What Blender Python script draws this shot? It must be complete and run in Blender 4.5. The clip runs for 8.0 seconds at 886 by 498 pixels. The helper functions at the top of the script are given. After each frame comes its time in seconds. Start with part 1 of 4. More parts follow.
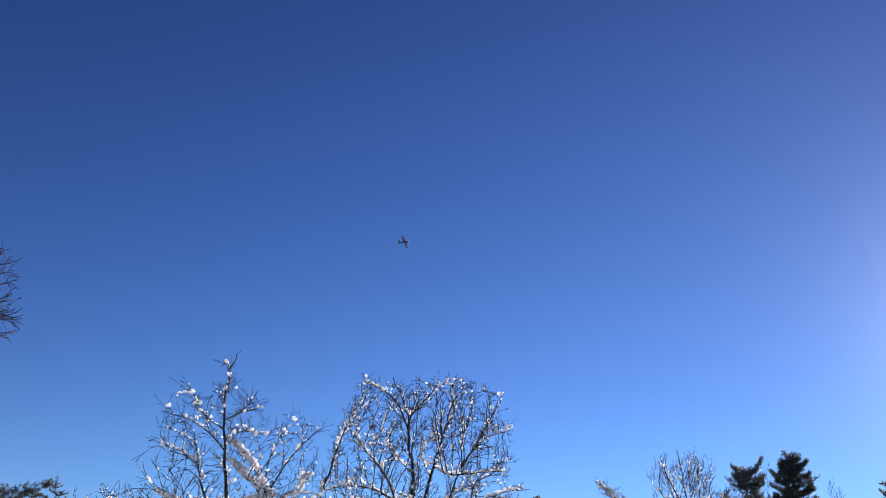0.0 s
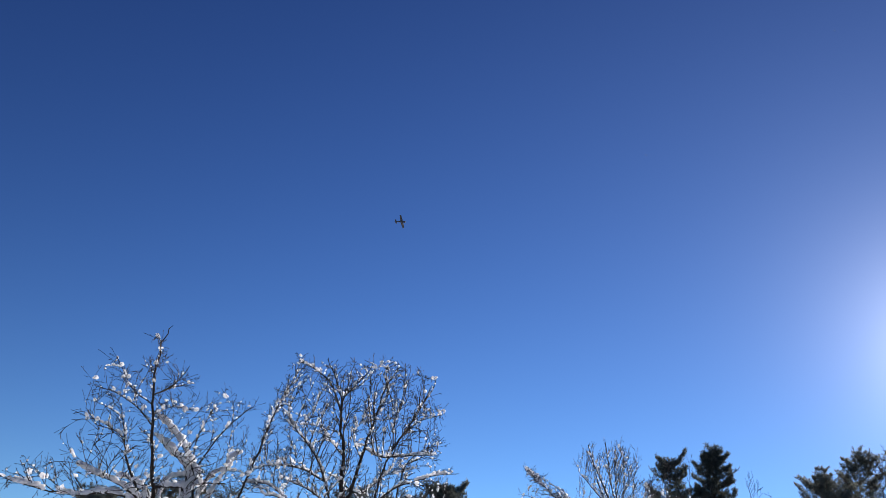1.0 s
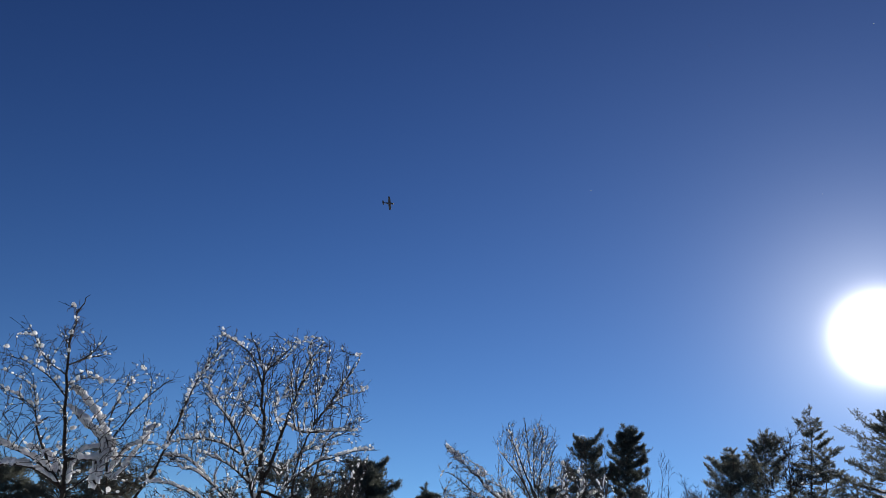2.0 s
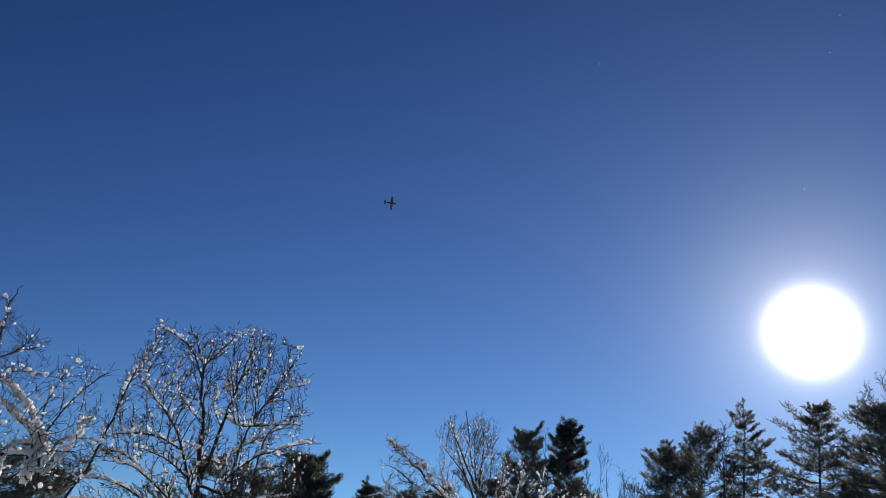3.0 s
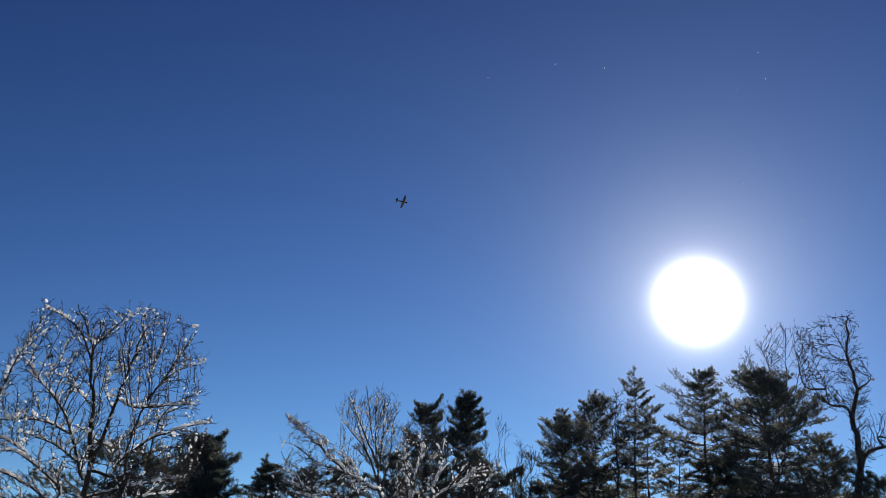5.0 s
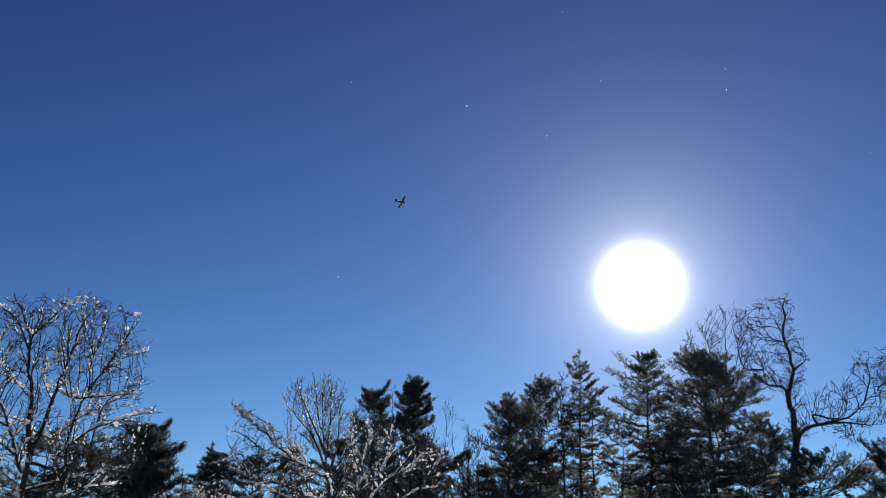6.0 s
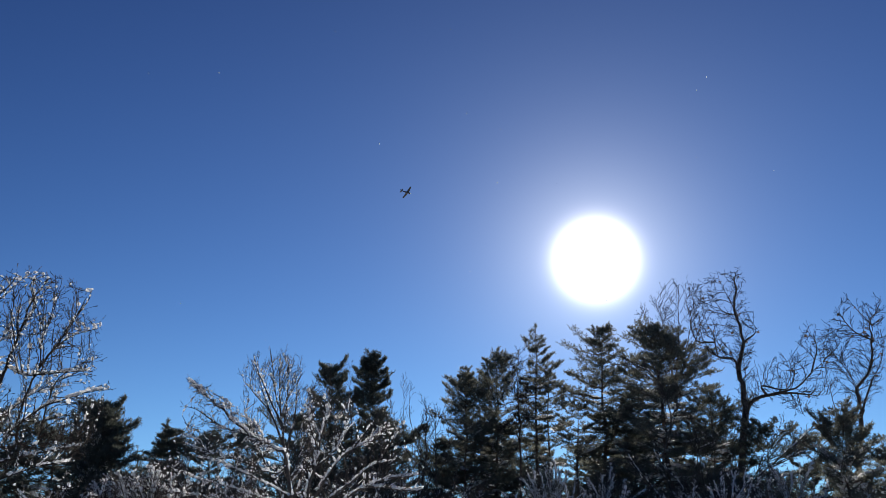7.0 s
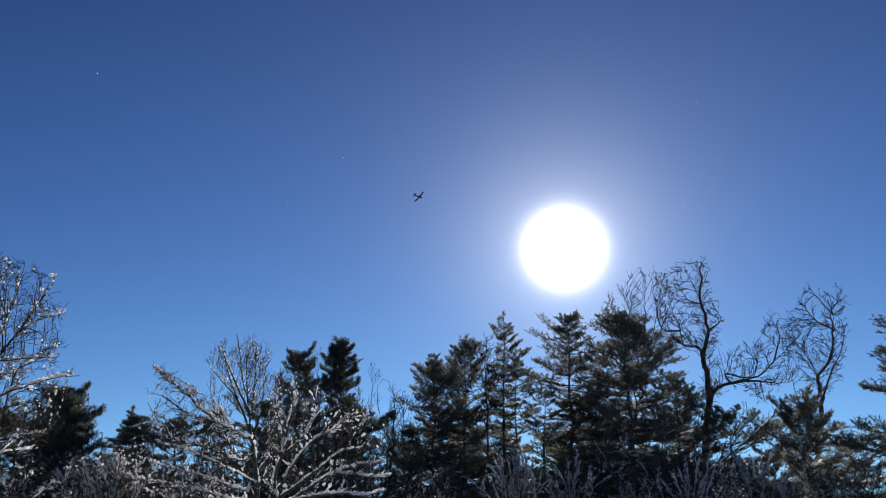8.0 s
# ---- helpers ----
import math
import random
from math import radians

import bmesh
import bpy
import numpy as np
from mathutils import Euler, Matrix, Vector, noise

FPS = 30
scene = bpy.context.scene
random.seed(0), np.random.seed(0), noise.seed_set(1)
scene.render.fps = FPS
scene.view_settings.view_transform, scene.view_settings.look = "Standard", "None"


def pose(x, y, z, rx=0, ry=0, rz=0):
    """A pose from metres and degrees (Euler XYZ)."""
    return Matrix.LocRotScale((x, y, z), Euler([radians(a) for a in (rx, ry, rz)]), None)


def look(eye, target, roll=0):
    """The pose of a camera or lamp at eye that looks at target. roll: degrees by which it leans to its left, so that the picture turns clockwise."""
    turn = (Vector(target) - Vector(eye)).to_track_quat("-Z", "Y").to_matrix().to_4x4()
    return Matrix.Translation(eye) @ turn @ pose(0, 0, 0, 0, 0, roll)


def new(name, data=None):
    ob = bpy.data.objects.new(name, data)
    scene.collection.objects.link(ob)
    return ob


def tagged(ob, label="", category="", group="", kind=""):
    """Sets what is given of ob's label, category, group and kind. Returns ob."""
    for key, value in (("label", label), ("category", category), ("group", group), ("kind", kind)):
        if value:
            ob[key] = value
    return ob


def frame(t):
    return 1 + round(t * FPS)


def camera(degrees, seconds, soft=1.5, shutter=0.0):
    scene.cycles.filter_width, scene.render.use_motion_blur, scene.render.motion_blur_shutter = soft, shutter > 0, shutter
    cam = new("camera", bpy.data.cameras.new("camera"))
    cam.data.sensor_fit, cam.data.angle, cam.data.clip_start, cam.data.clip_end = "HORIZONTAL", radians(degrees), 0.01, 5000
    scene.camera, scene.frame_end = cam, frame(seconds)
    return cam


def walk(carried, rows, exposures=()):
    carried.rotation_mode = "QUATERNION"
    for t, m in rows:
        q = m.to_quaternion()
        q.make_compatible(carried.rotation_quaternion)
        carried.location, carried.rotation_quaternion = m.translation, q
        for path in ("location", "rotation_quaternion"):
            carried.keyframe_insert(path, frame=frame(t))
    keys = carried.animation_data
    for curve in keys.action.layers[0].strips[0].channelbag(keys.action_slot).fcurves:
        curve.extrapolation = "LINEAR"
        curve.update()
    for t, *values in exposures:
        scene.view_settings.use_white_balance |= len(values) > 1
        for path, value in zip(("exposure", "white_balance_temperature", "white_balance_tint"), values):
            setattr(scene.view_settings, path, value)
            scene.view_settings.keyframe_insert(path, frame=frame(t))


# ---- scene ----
EYE = 1.6
cam = camera(54.07, 8.0, soft=0.85)
# the camera stands on one spot and turns: seconds, then the turn in degrees
TURNS = [
    (0.0, 113.771, -6.06, 27.316),
    (0.5, 113.501, -6.594, 25.034),
    (1.0, 113.249, -6.953, 22.63),
    (1.5, 112.902, -6.977, 19.899),
    (2.0, 112.41, -6.89, 17.465),
    (3.5, 112.462, -5.281, 12.213),
    (4.0, 112.26, -4.474, 10.63),
    (4.5, 111.72, -3.807, 9.219),
    (6.0, 110.414, -1.655, 4.56),
    (6.5, 109.819, -0.933, 2.996),
    (7.0, 108.801, -0.71, 1.914),
    (7.5, 108.045, -0.568, 0.983),
    (8.0, 108.001, -0.476, -0.155),
]
EXPOSURES = [(0.0, 1.34, 6700, 18), (0.5, 1.22, 6800, 18), (1.0, 1.08, 6650, 14), (1.5, 0.68, 6700, 11), (2.0, 0.62, 6750, 11), (3.5, 0.58, 6900, 11), (5.0, 0.58, 6900, 11), (6.5, 0.65, 6900, 11), (7.0, 0.7, 6900, 11), (7.5, 0.76, 6900, 11), (8.0, 0.62, 6950, 11)]
walk(cam, [(t, pose(0, 0, EYE, rx, ry, rz)) for t, rx, ry, rz in TURNS], EXPOSURES)

# ---- sky and sun ----
SUN_AZ, SUN_EL = 8.34, 17.93
SKY, LIFT, DEEP, TINT = 0.024, 0.1, (1.9, 1.86, 1.67), (0.83, 0.70, 0.81)


def heading(az, el):
    """The unit vector at az degrees to the right of +Y and el degrees above the horizon."""
    a, e = radians(az), radians(el)
    return Vector((math.sin(a) * math.cos(e), math.cos(a) * math.cos(e), math.sin(e)))


def at(az, el, dist):
    """The place seen from the eye at that bearing and elevation, dist metres off over the ground."""
    a = radians(az)
    return Vector((dist * math.sin(a), dist * math.cos(a), EYE + dist * math.tan(radians(el))))


def make_sky():
    world = bpy.data.worlds.new("sky")
    scene.world = world
    world.use_nodes = True
    nt = world.node_tree
    nt.nodes.clear()
    N, L = nt.nodes.new, nt.links.new
    sky = N("ShaderNodeTexSky")
    sky.sky_type = "NISHITA"
    sky.sun_disc = False
    sky.sun_elevation = radians(SUN_EL)
    sky.sun_rotation = radians(SUN_AZ)
    sky.altitude = 100
    sky.air_density = 1.0
    sky.dust_density = 0.0
    sky.ozone_density = 4.0
    back = N("ShaderNodeBackground")
    back.inputs["Strength"].default_value = SKY
    # clear winter air: the blue of the upper sky reaches far down
    co = N("ShaderNodeTexCoord")
    lift = N("ShaderNodeVectorMath")
    lift.operation = "ADD"
    lift.inputs[1].default_value = (0, 0, LIFT)
    L(co.outputs["Generated"], lift.inputs[0])
    L(lift.outputs[0], sky.inputs["Vector"])
    split, join = N("ShaderNodeSeparateColor"), N("ShaderNodeCombineColor")
    L(sky.outputs[0], split.inputs[0])
    for i in range(3):
        deep = N("ShaderNodeMath")
        deep.operation = "POWER"
        deep.inputs[1].default_value = DEEP[i]
        L(split.outputs[i], deep.inputs[0])
        L(deep.outputs[0], join.inputs[i])
    tint = N("ShaderNodeMix")
    tint.data_type, tint.blend_type = "RGBA", "MULTIPLY"
    tint.inputs[0].default_value = 1.0
    L(join.outputs[0], tint.inputs[6])
    tint.inputs[7].default_value = (*TINT, 1)
    L(tint.outputs[2], back.inputs["Color"])
    # the sun's disc and bright air, widened to paint in lens bloom, by angle from the sun
    norm = N("ShaderNodeVectorMath")
    norm.operation = "NORMALIZE"
    L(co.outputs["Generated"], norm.inputs[0])
    dot = N("ShaderNodeVectorMath")
    dot.operation = "DOT_PRODUCT"
    dot.inputs[1].default_value = heading(SUN_AZ, SUN_EL)
    L(norm.outputs[0], dot.inputs[0])

    def op(kind, a, b=None):
        n = N("ShaderNodeMath")
        n.operation = kind
        for i, v in enumerate((a, b)):
            if v is None:
                continue
            if isinstance(v, (int, float)):
                n.inputs[i].default_value = v
            else:
                L(v, n.inputs[i])
        return n.outputs[0]

    angle = op("MULTIPLY", op("ARCCOSINE", op("MINIMUM", dot.outputs["Value"], 0.9999999)), 180 / math.pi)
    last = back.outputs[0]
    for strength, width, power, colour in SUN_GLOW:
        fall = op("EXPONENT", op("MULTIPLY", op("POWER", op("DIVIDE", angle, width), power), -1.0))
        glow = N("ShaderNodeBackground")
        glow.inputs["Color"].default_value = (*colour, 1)
        L(op("MULTIPLY", fall, strength), glow.inputs["Strength"])
        add = N("ShaderNodeAddShader")
        L(last, add.inputs[0])
        L(glow.outputs[0], add.inputs[1])
        last = add.outputs[0]
    out = N("ShaderNodeOutputWorld")
    L(last, out.inputs["Surface"])


# strength, width in degrees, power of the fall, colour
SUN_GLOW = [(8.0, 1.54, 2.0, (1.0, 0.98, 0.95)), (0.6, 3.2, 1.0, (0.93, 0.96, 1.0)), (0.085, 11.0, 1.0, (0.81, 0.91, 1.0))]
make_sky()
sun = new("sun", bpy.data.lights.new("sun", "SUN"))
sun.data.energy, sun.data.angle, sun.data.color = 5.0, radians(0.5), (1.0, 0.96, 0.91)
sun.matrix_world = look(heading(SUN_AZ, SUN_EL) * 900, (0, 0, 0))


# ---- materials ----
def material(name, colour, colour2, scale, rough, bump=0.3, fine=8.0, metal=0.0, through_light=None, island=0.0, shine=0.5):
    """Two colours mixed by noise at two scales, with relief; through_light: a colour and share of light let through."""
    m = bpy.data.materials.new(name)
    m.use_nodes = True
    nt = m.node_tree
    N, L = nt.nodes.new, nt.links.new
    b = nt.nodes["Principled BSDF"]
    co = N("ShaderNodeTexCoord")
    big, small = N("ShaderNodeTexNoise"), N("ShaderNodeTexNoise")
    big.inputs["Scale"].default_value, small.inputs["Scale"].default_value = scale, scale * fine
    small.inputs["Detail"].default_value = 5
    for n in (big, small):
        L(co.outputs["Object"], n.inputs["Vector"])
    mix = N("ShaderNodeMath")
    mix.operation = "MULTIPLY_ADD"
    mix.inputs[1].default_value = 0.5
    L(small.outputs[0], mix.inputs[0])
    half = N("ShaderNodeMath")
    half.operation = "MULTIPLY"
    half.inputs[1].default_value = 0.5
    L(big.outputs[0], half.inputs[0])
    L(half.outputs[0], mix.inputs[2])
    value = mix.outputs[0]
    if island:
        geo = N("ShaderNodeNewGeometry")
        extra = N("ShaderNodeMath")
        extra.operation = "MULTIPLY_ADD"
        extra.inputs[1].default_value = island
        L(geo.outputs["Random Per Island"], extra.inputs[0])
        low = N("ShaderNodeMath")
        low.operation = "SUBTRACT"
        low.inputs[1].default_value = island / 2
        L(value, low.inputs[0])
        L(low.outputs[0], extra.inputs[2])
        value = extra.outputs[0]
    ramp = N("ShaderNodeValToRGB")
    ramp.color_ramp.elements[0].position, ramp.color_ramp.elements[1].position = 0.3, 0.7
    ramp.color_ramp.elements[0].color, ramp.color_ramp.elements[1].color = (*colour, 1), (*colour2, 1)
    L(value, ramp.inputs[0])
    L(ramp.outputs[0], b.inputs["Base Color"])
    b.inputs["Roughness"].default_value = rough
    b.inputs["Metallic"].default_value = metal
    b.inputs["Specular IOR Level"].default_value = shine
    if bump:
        bm = N("ShaderNodeBump")
        bm.inputs["Strength"].default_value = bump
        bm.inputs["Distance"].default_value = 0.02
        L(small.outputs[0], bm.inputs["Height"])
        L(bm.outputs[0], b.inputs["Normal"])
    if through_light:
        tint, share = through_light
        tr = N("ShaderNodeBsdfTranslucent")
        tr.inputs["Color"].default_value = (*tint, 1)
        mx = N("ShaderNodeMixShader")
        mx.inputs[0].default_value = share
        L(b.outputs[0], mx.inputs[1])
        L(tr.outputs[0], mx.inputs[2])
        L(mx.outputs[0], nt.nodes["Material Output"].inputs["Surface"])
    return m


SNOW = material("fresh_snow", (0.80, 0.83, 0.88), (0.90, 0.91, 0.92), 3, 0.6, 0.4, 10, through_light=((0.98, 0.98, 0.98), 0.72))
GROUND_SNOW = material("snow_cover", (0.78, 0.81, 0.86), (0.88, 0.89, 0.9), 0.2, 0.65, 0.5, 20)
BARK = material("dark_bark", (0.016, 0.013, 0.011), (0.05, 0.04, 0.033), 4, 0.9, 0.8, 7, shine=0.1)
BARK_GREY = material("grey_bark", (0.035, 0.03, 0.027), (0.11, 0.095, 0.085), 3, 0.9, 0.8, 8, shine=0.1)
BARK_PINE = material("pine_bark", (0.05, 0.035, 0.028), (0.14, 0.10, 0.08), 3, 0.95, 0.9, 6, shine=0.1)
TWIG = material("twig_bark", (0.012, 0.01, 0.009), (0.035, 0.027, 0.024), 3, 0.85, 0.2, 6, island=0.5, shine=0.1)
DEAD_LEAF = material("dead_oak_leaf", (0.05, 0.03, 0.018), (0.12, 0.075, 0.045), 12, 0.8, 0.2, 5, through_light=((0.2, 0.12, 0.06), 0.3), island=0.4, shine=0.2)
TWIG_PALE = material("pale_twig_bark", (0.03, 0.025, 0.023), (0.11, 0.09, 0.08), 3, 0.85, 0.2, 6, island=0.6, shine=0.1)
NEEDLE = material("pine_needles", (0.068, 0.076, 0.064), (0.13, 0.136, 0.114), 1.2, 0.55, 0, 5, through_light=((0.18, 0.19, 0.165), 0.5), island=0.3, shine=0.25)
NEEDLE_DARK = material("dark_needles", (0.046, 0.054, 0.047), (0.092, 0.1, 0.084), 1.2, 0.55, 0, 5, through_light=((0.11, 0.125, 0.105), 0.36), island=0.3, shine=0.25)


# ---- mesh helpers ----
class Shape:
    def __init__(self):
        self.v, self.f = [], []

    def tube(self, pts, radii, sides=5, tip=True):
        n = len(pts)
        start = len(self.v)
        for i, p in enumerate(pts):
            d = (pts[min(i + 1, n - 1)] - pts[max(i - 1, 0)]).normalized()
            a = d.cross(Vector((0.3, 0.9, 0.1)) if abs(d.z) > 0.8 else Vector((0, 0, 1))).normalized()
            b = d.cross(a)
            r = radii[i]
            for k in range(sides):
                w = 2 * math.pi * k / sides
                q = p + (a * math.cos(w) + b * math.sin(w)) * r
                self.v.append((q.x, q.y, q.z))
        for i in range(n - 1):
            for k in range(sides):
                o, k2 = start + i * sides, (k + 1) % sides
                self.f.append((o + k, o + k2, o + sides + k2, o + sides + k))
        if tip:
            o = start + (n - 1) * sides
            self.f.append(tuple(o + k for k in range(sides)))
            self.f.append(tuple(start + k for k in reversed(range(sides))))

    def lump(self, rng, centre, ax, ay, az_, sizes, rough=0.25):
        """An uneven rounded clump on three axes."""
        start = len(self.v)
        seedp = Vector((rng.uniform(0, 50), rng.uniform(0, 50), rng.uniform(0, 50)))
        verts, faces = (BALL_V, BALL_F) if max(sizes) > 0.06 else (BEAD_V, BEAD_F)
        for u in verts:
            k = 1 + rough * 2 * noise.noise(u * 1.6 + seedp) + rng.uniform(-0.06, 0.06)
            q = centre + (ax * (u.x * sizes[0]) + ay * (u.y * sizes[1]) + az_ * (u.z * sizes[2])) * k
            self.v.append((q.x, q.y, q.z))
        for f in faces:
            self.f.append(tuple(start + i for i in f))

    def mesh(self, name, mat, smooth=True):
        me = bpy.data.meshes.new(name)
        me.from_pydata(self.v, [], self.f)
        me.materials.append(mat)
        if smooth:
            me.polygons.foreach_set("use_smooth", [True] * len(me.polygons))
        me.update()
        return me


def ball(fine):
    bm = bmesh.new()
    bmesh.ops.create_icosphere(bm, subdivisions=fine, radius=1)
    v = [x.co.copy() for x in bm.verts]
    bm.verts.index_update()
    f = [tuple(x.index for x in g.verts) for g in bm.faces]
    bm.free()
    return v, f


BALL_V, BALL_F = ball(2)
BEAD_V, BEAD_F = ball(1)


def part(name, shape, mat, parent, label="", smooth=True, kind=""):
    """Links a Shape, a mesh or a bmesh as one mesh object under a thing or a part."""
    if isinstance(shape, Shape):
        me = shape.mesh(name, mat, smooth)
    elif isinstance(shape, bmesh.types.BMesh):
        me = bpy.data.meshes.new(name)
        shape.to_mesh(me)
        shape.free()
        me.materials.append(mat)
        if smooth:
            me.polygons.foreach_set("use_smooth", [True] * len(me.polygons))
    else:
        me = shape
    ob = new(name, me)
    ob.parent = parent
    return tagged(ob, label, kind=kind)


def spline(ctrl, n):
    """A smooth line of n points through the control points."""
    c = [Vector(p) for p in ctrl]
    if len(c) == 2:
        return [c[0].lerp(c[1], i / (n - 1)) for i in range(n)]
    c = [c[0] * 2 - c[1]] + c + [c[-1] * 2 - c[-2]]
    m, out = len(c) - 3, []
    for i in range(n):
        u = i / (n - 1) * m
        k = min(int(u), m - 1)
        u -= k
        a, b, d, e = c[k:k + 4]
        out.append(0.5 * ((2 * b) + (d - a) * u + (2 * a - 5 * b + 4 * d - e) * u * u + (3 * b - a - 3 * d + e) * u ** 3))
    return out


def wander(rng, p, d, length, n, crook, up):
    """A crooked shoot from p in the direction d."""
    pts = [p.copy()]
    d = d.normalized()
    for i in range(n):
        d = (d + Vector((rng.gauss(0, crook), rng.gauss(0, crook), rng.gauss(0, crook) + up))).normalized()
        pts.append(pts[-1] + d * (length / n))
    return pts


def sprout(rng, pts, r0, level, spec, out):
    """Side shoots along a branch, and theirs in turn. spec: per level (shoots a metre, length, radius, crook, up, least angle, most angle)."""
    if level >= len(spec):
        return
    per, length, radius, crook, up, lo, hi = spec[level]
    total = sum((pts[i + 1] - pts[i]).length for i in range(len(pts) - 1))
    count = int(total * per + rng.random())
    m = len(pts) - 1
    for _ in range(count):
        t = rng.uniform(0.12, 0.97)
        k = min(int(t * m), m - 1)
        u = t * m - k
        p = pts[k].lerp(pts[k + 1], u)
        d = (pts[k + 1] - pts[k]).normalized()
        side = d.orthogonal().normalized()
        side.rotate(Matrix.Rotation(rng.uniform(0, 2 * math.pi), 3, d))
        ang = radians(rng.uniform(lo, hi))
        way = d * math.cos(ang) + side * math.sin(ang)
        ln = length * rng.uniform(0.45, 1.15) * (1 - 0.72 * t)
        shoot = wander(rng, p, way, ln, 4 if level < 2 else 2, crook, up)
        r = min(r0 * 0.7, radius)
        out[level].append((shoot, r))
        sprout(rng, shoot, r, level + 1, spec, out)


def taper(r0, r1, n, power=0.9):
    return [r0 + (r1 - r0) * (i / (n - 1)) ** power for i in range(n)]


def snow_on(rng, shape, lines, share, size, patch=1.2, longest=1.5):
    """Clumps of snow lying along the upper side of branches; they gather in patches."""
    for pts, r in lines:
        for i in range(len(pts) - 1):
            a, b = pts[i], pts[i + 1]
            seg = b - a
            ln = seg.length
            if ln < 1e-4:
                continue
            d = seg / ln
            flat = 1 - abs(d.z) ** 2
            mid = a.lerp(b, rng.random())
            here = 0.5 + patch * noise.noise(mid * 1.1 + Vector((3, 7, 1)))
            if rng.random() > share * here * 2 * (0.25 + 0.75 * flat):
                continue
            side = d.cross(Vector((0, 0, 1)))
            side = side.normalized() if side.length > 0.05 else Vector((1, 0, 0))
            up = side.cross(d).normalized()
            s = size * rng.choice((0.4, 0.5, 0.65, 0.8, 1.0, 1.5))
            longer = min(ln * 0.6, s * rng.uniform(0.9, longest))
            shape.lump(rng, mid + up * (r + s * 0.35), d, side, up, (max(longer, s * 0.8), s * 0.7, s * 0.65), 0.5)


def strip(rng, shape, pts, r, size, sides):
    """A broken ridge of snow along the upper side of a branch."""
    if abs((pts[-1] - pts[0]).normalized().z) > 0.75:
        return
    pts = spline(pts, len(pts) * 2)
    raised = [p + Vector((0, 0, r + size * 0.3)) for p in pts]
    shape.tube(raised, [size * rng.uniform(0.35, 1.1) * (0.2 if i in (0, len(pts) - 1) else 1) for i in range(len(pts))], sides)


def bank(rng, shape, pts, r, size):
    """Heavy snow lying on a limb: long lumps that run into one another, with gaps."""
    pts = spline(pts, len(pts) * 4)
    i = rng.randrange(4)
    while i < len(pts) - 2:
        if rng.random() < 0.2:
            i += 4
            continue
        d = (pts[i + 1] - pts[i]).normalized()
        side = d.cross(Vector((0, 0, 1)))
        side = side.normalized() if side.length > 0.05 else Vector((1, 0, 0))
        up = side.cross(d).normalized()
        k = rng.uniform(0.6, 1.25)
        shape.lump(rng, pts[i] + up * (r * 0.6 + size * k * 0.5) + side * rng.gauss(0, size * 0.25), d, side, up, (size * rng.uniform(1.1, 2.4), size * k, size * k * rng.uniform(0.6, 0.9)), 0.5)
        for _ in range(2):
            q = pts[i] + d * rng.gauss(0, size) + side * rng.gauss(0, size * 0.5) + up * (r + size * k * rng.uniform(0.3, 1.3))
            shape.lump(rng, q, d, side, up, (size * rng.uniform(0.4, 0.8), size * rng.uniform(0.35, 0.6), size * rng.uniform(0.3, 0.5)), 0.5)
        i += rng.choice((1, 2, 3, 4))


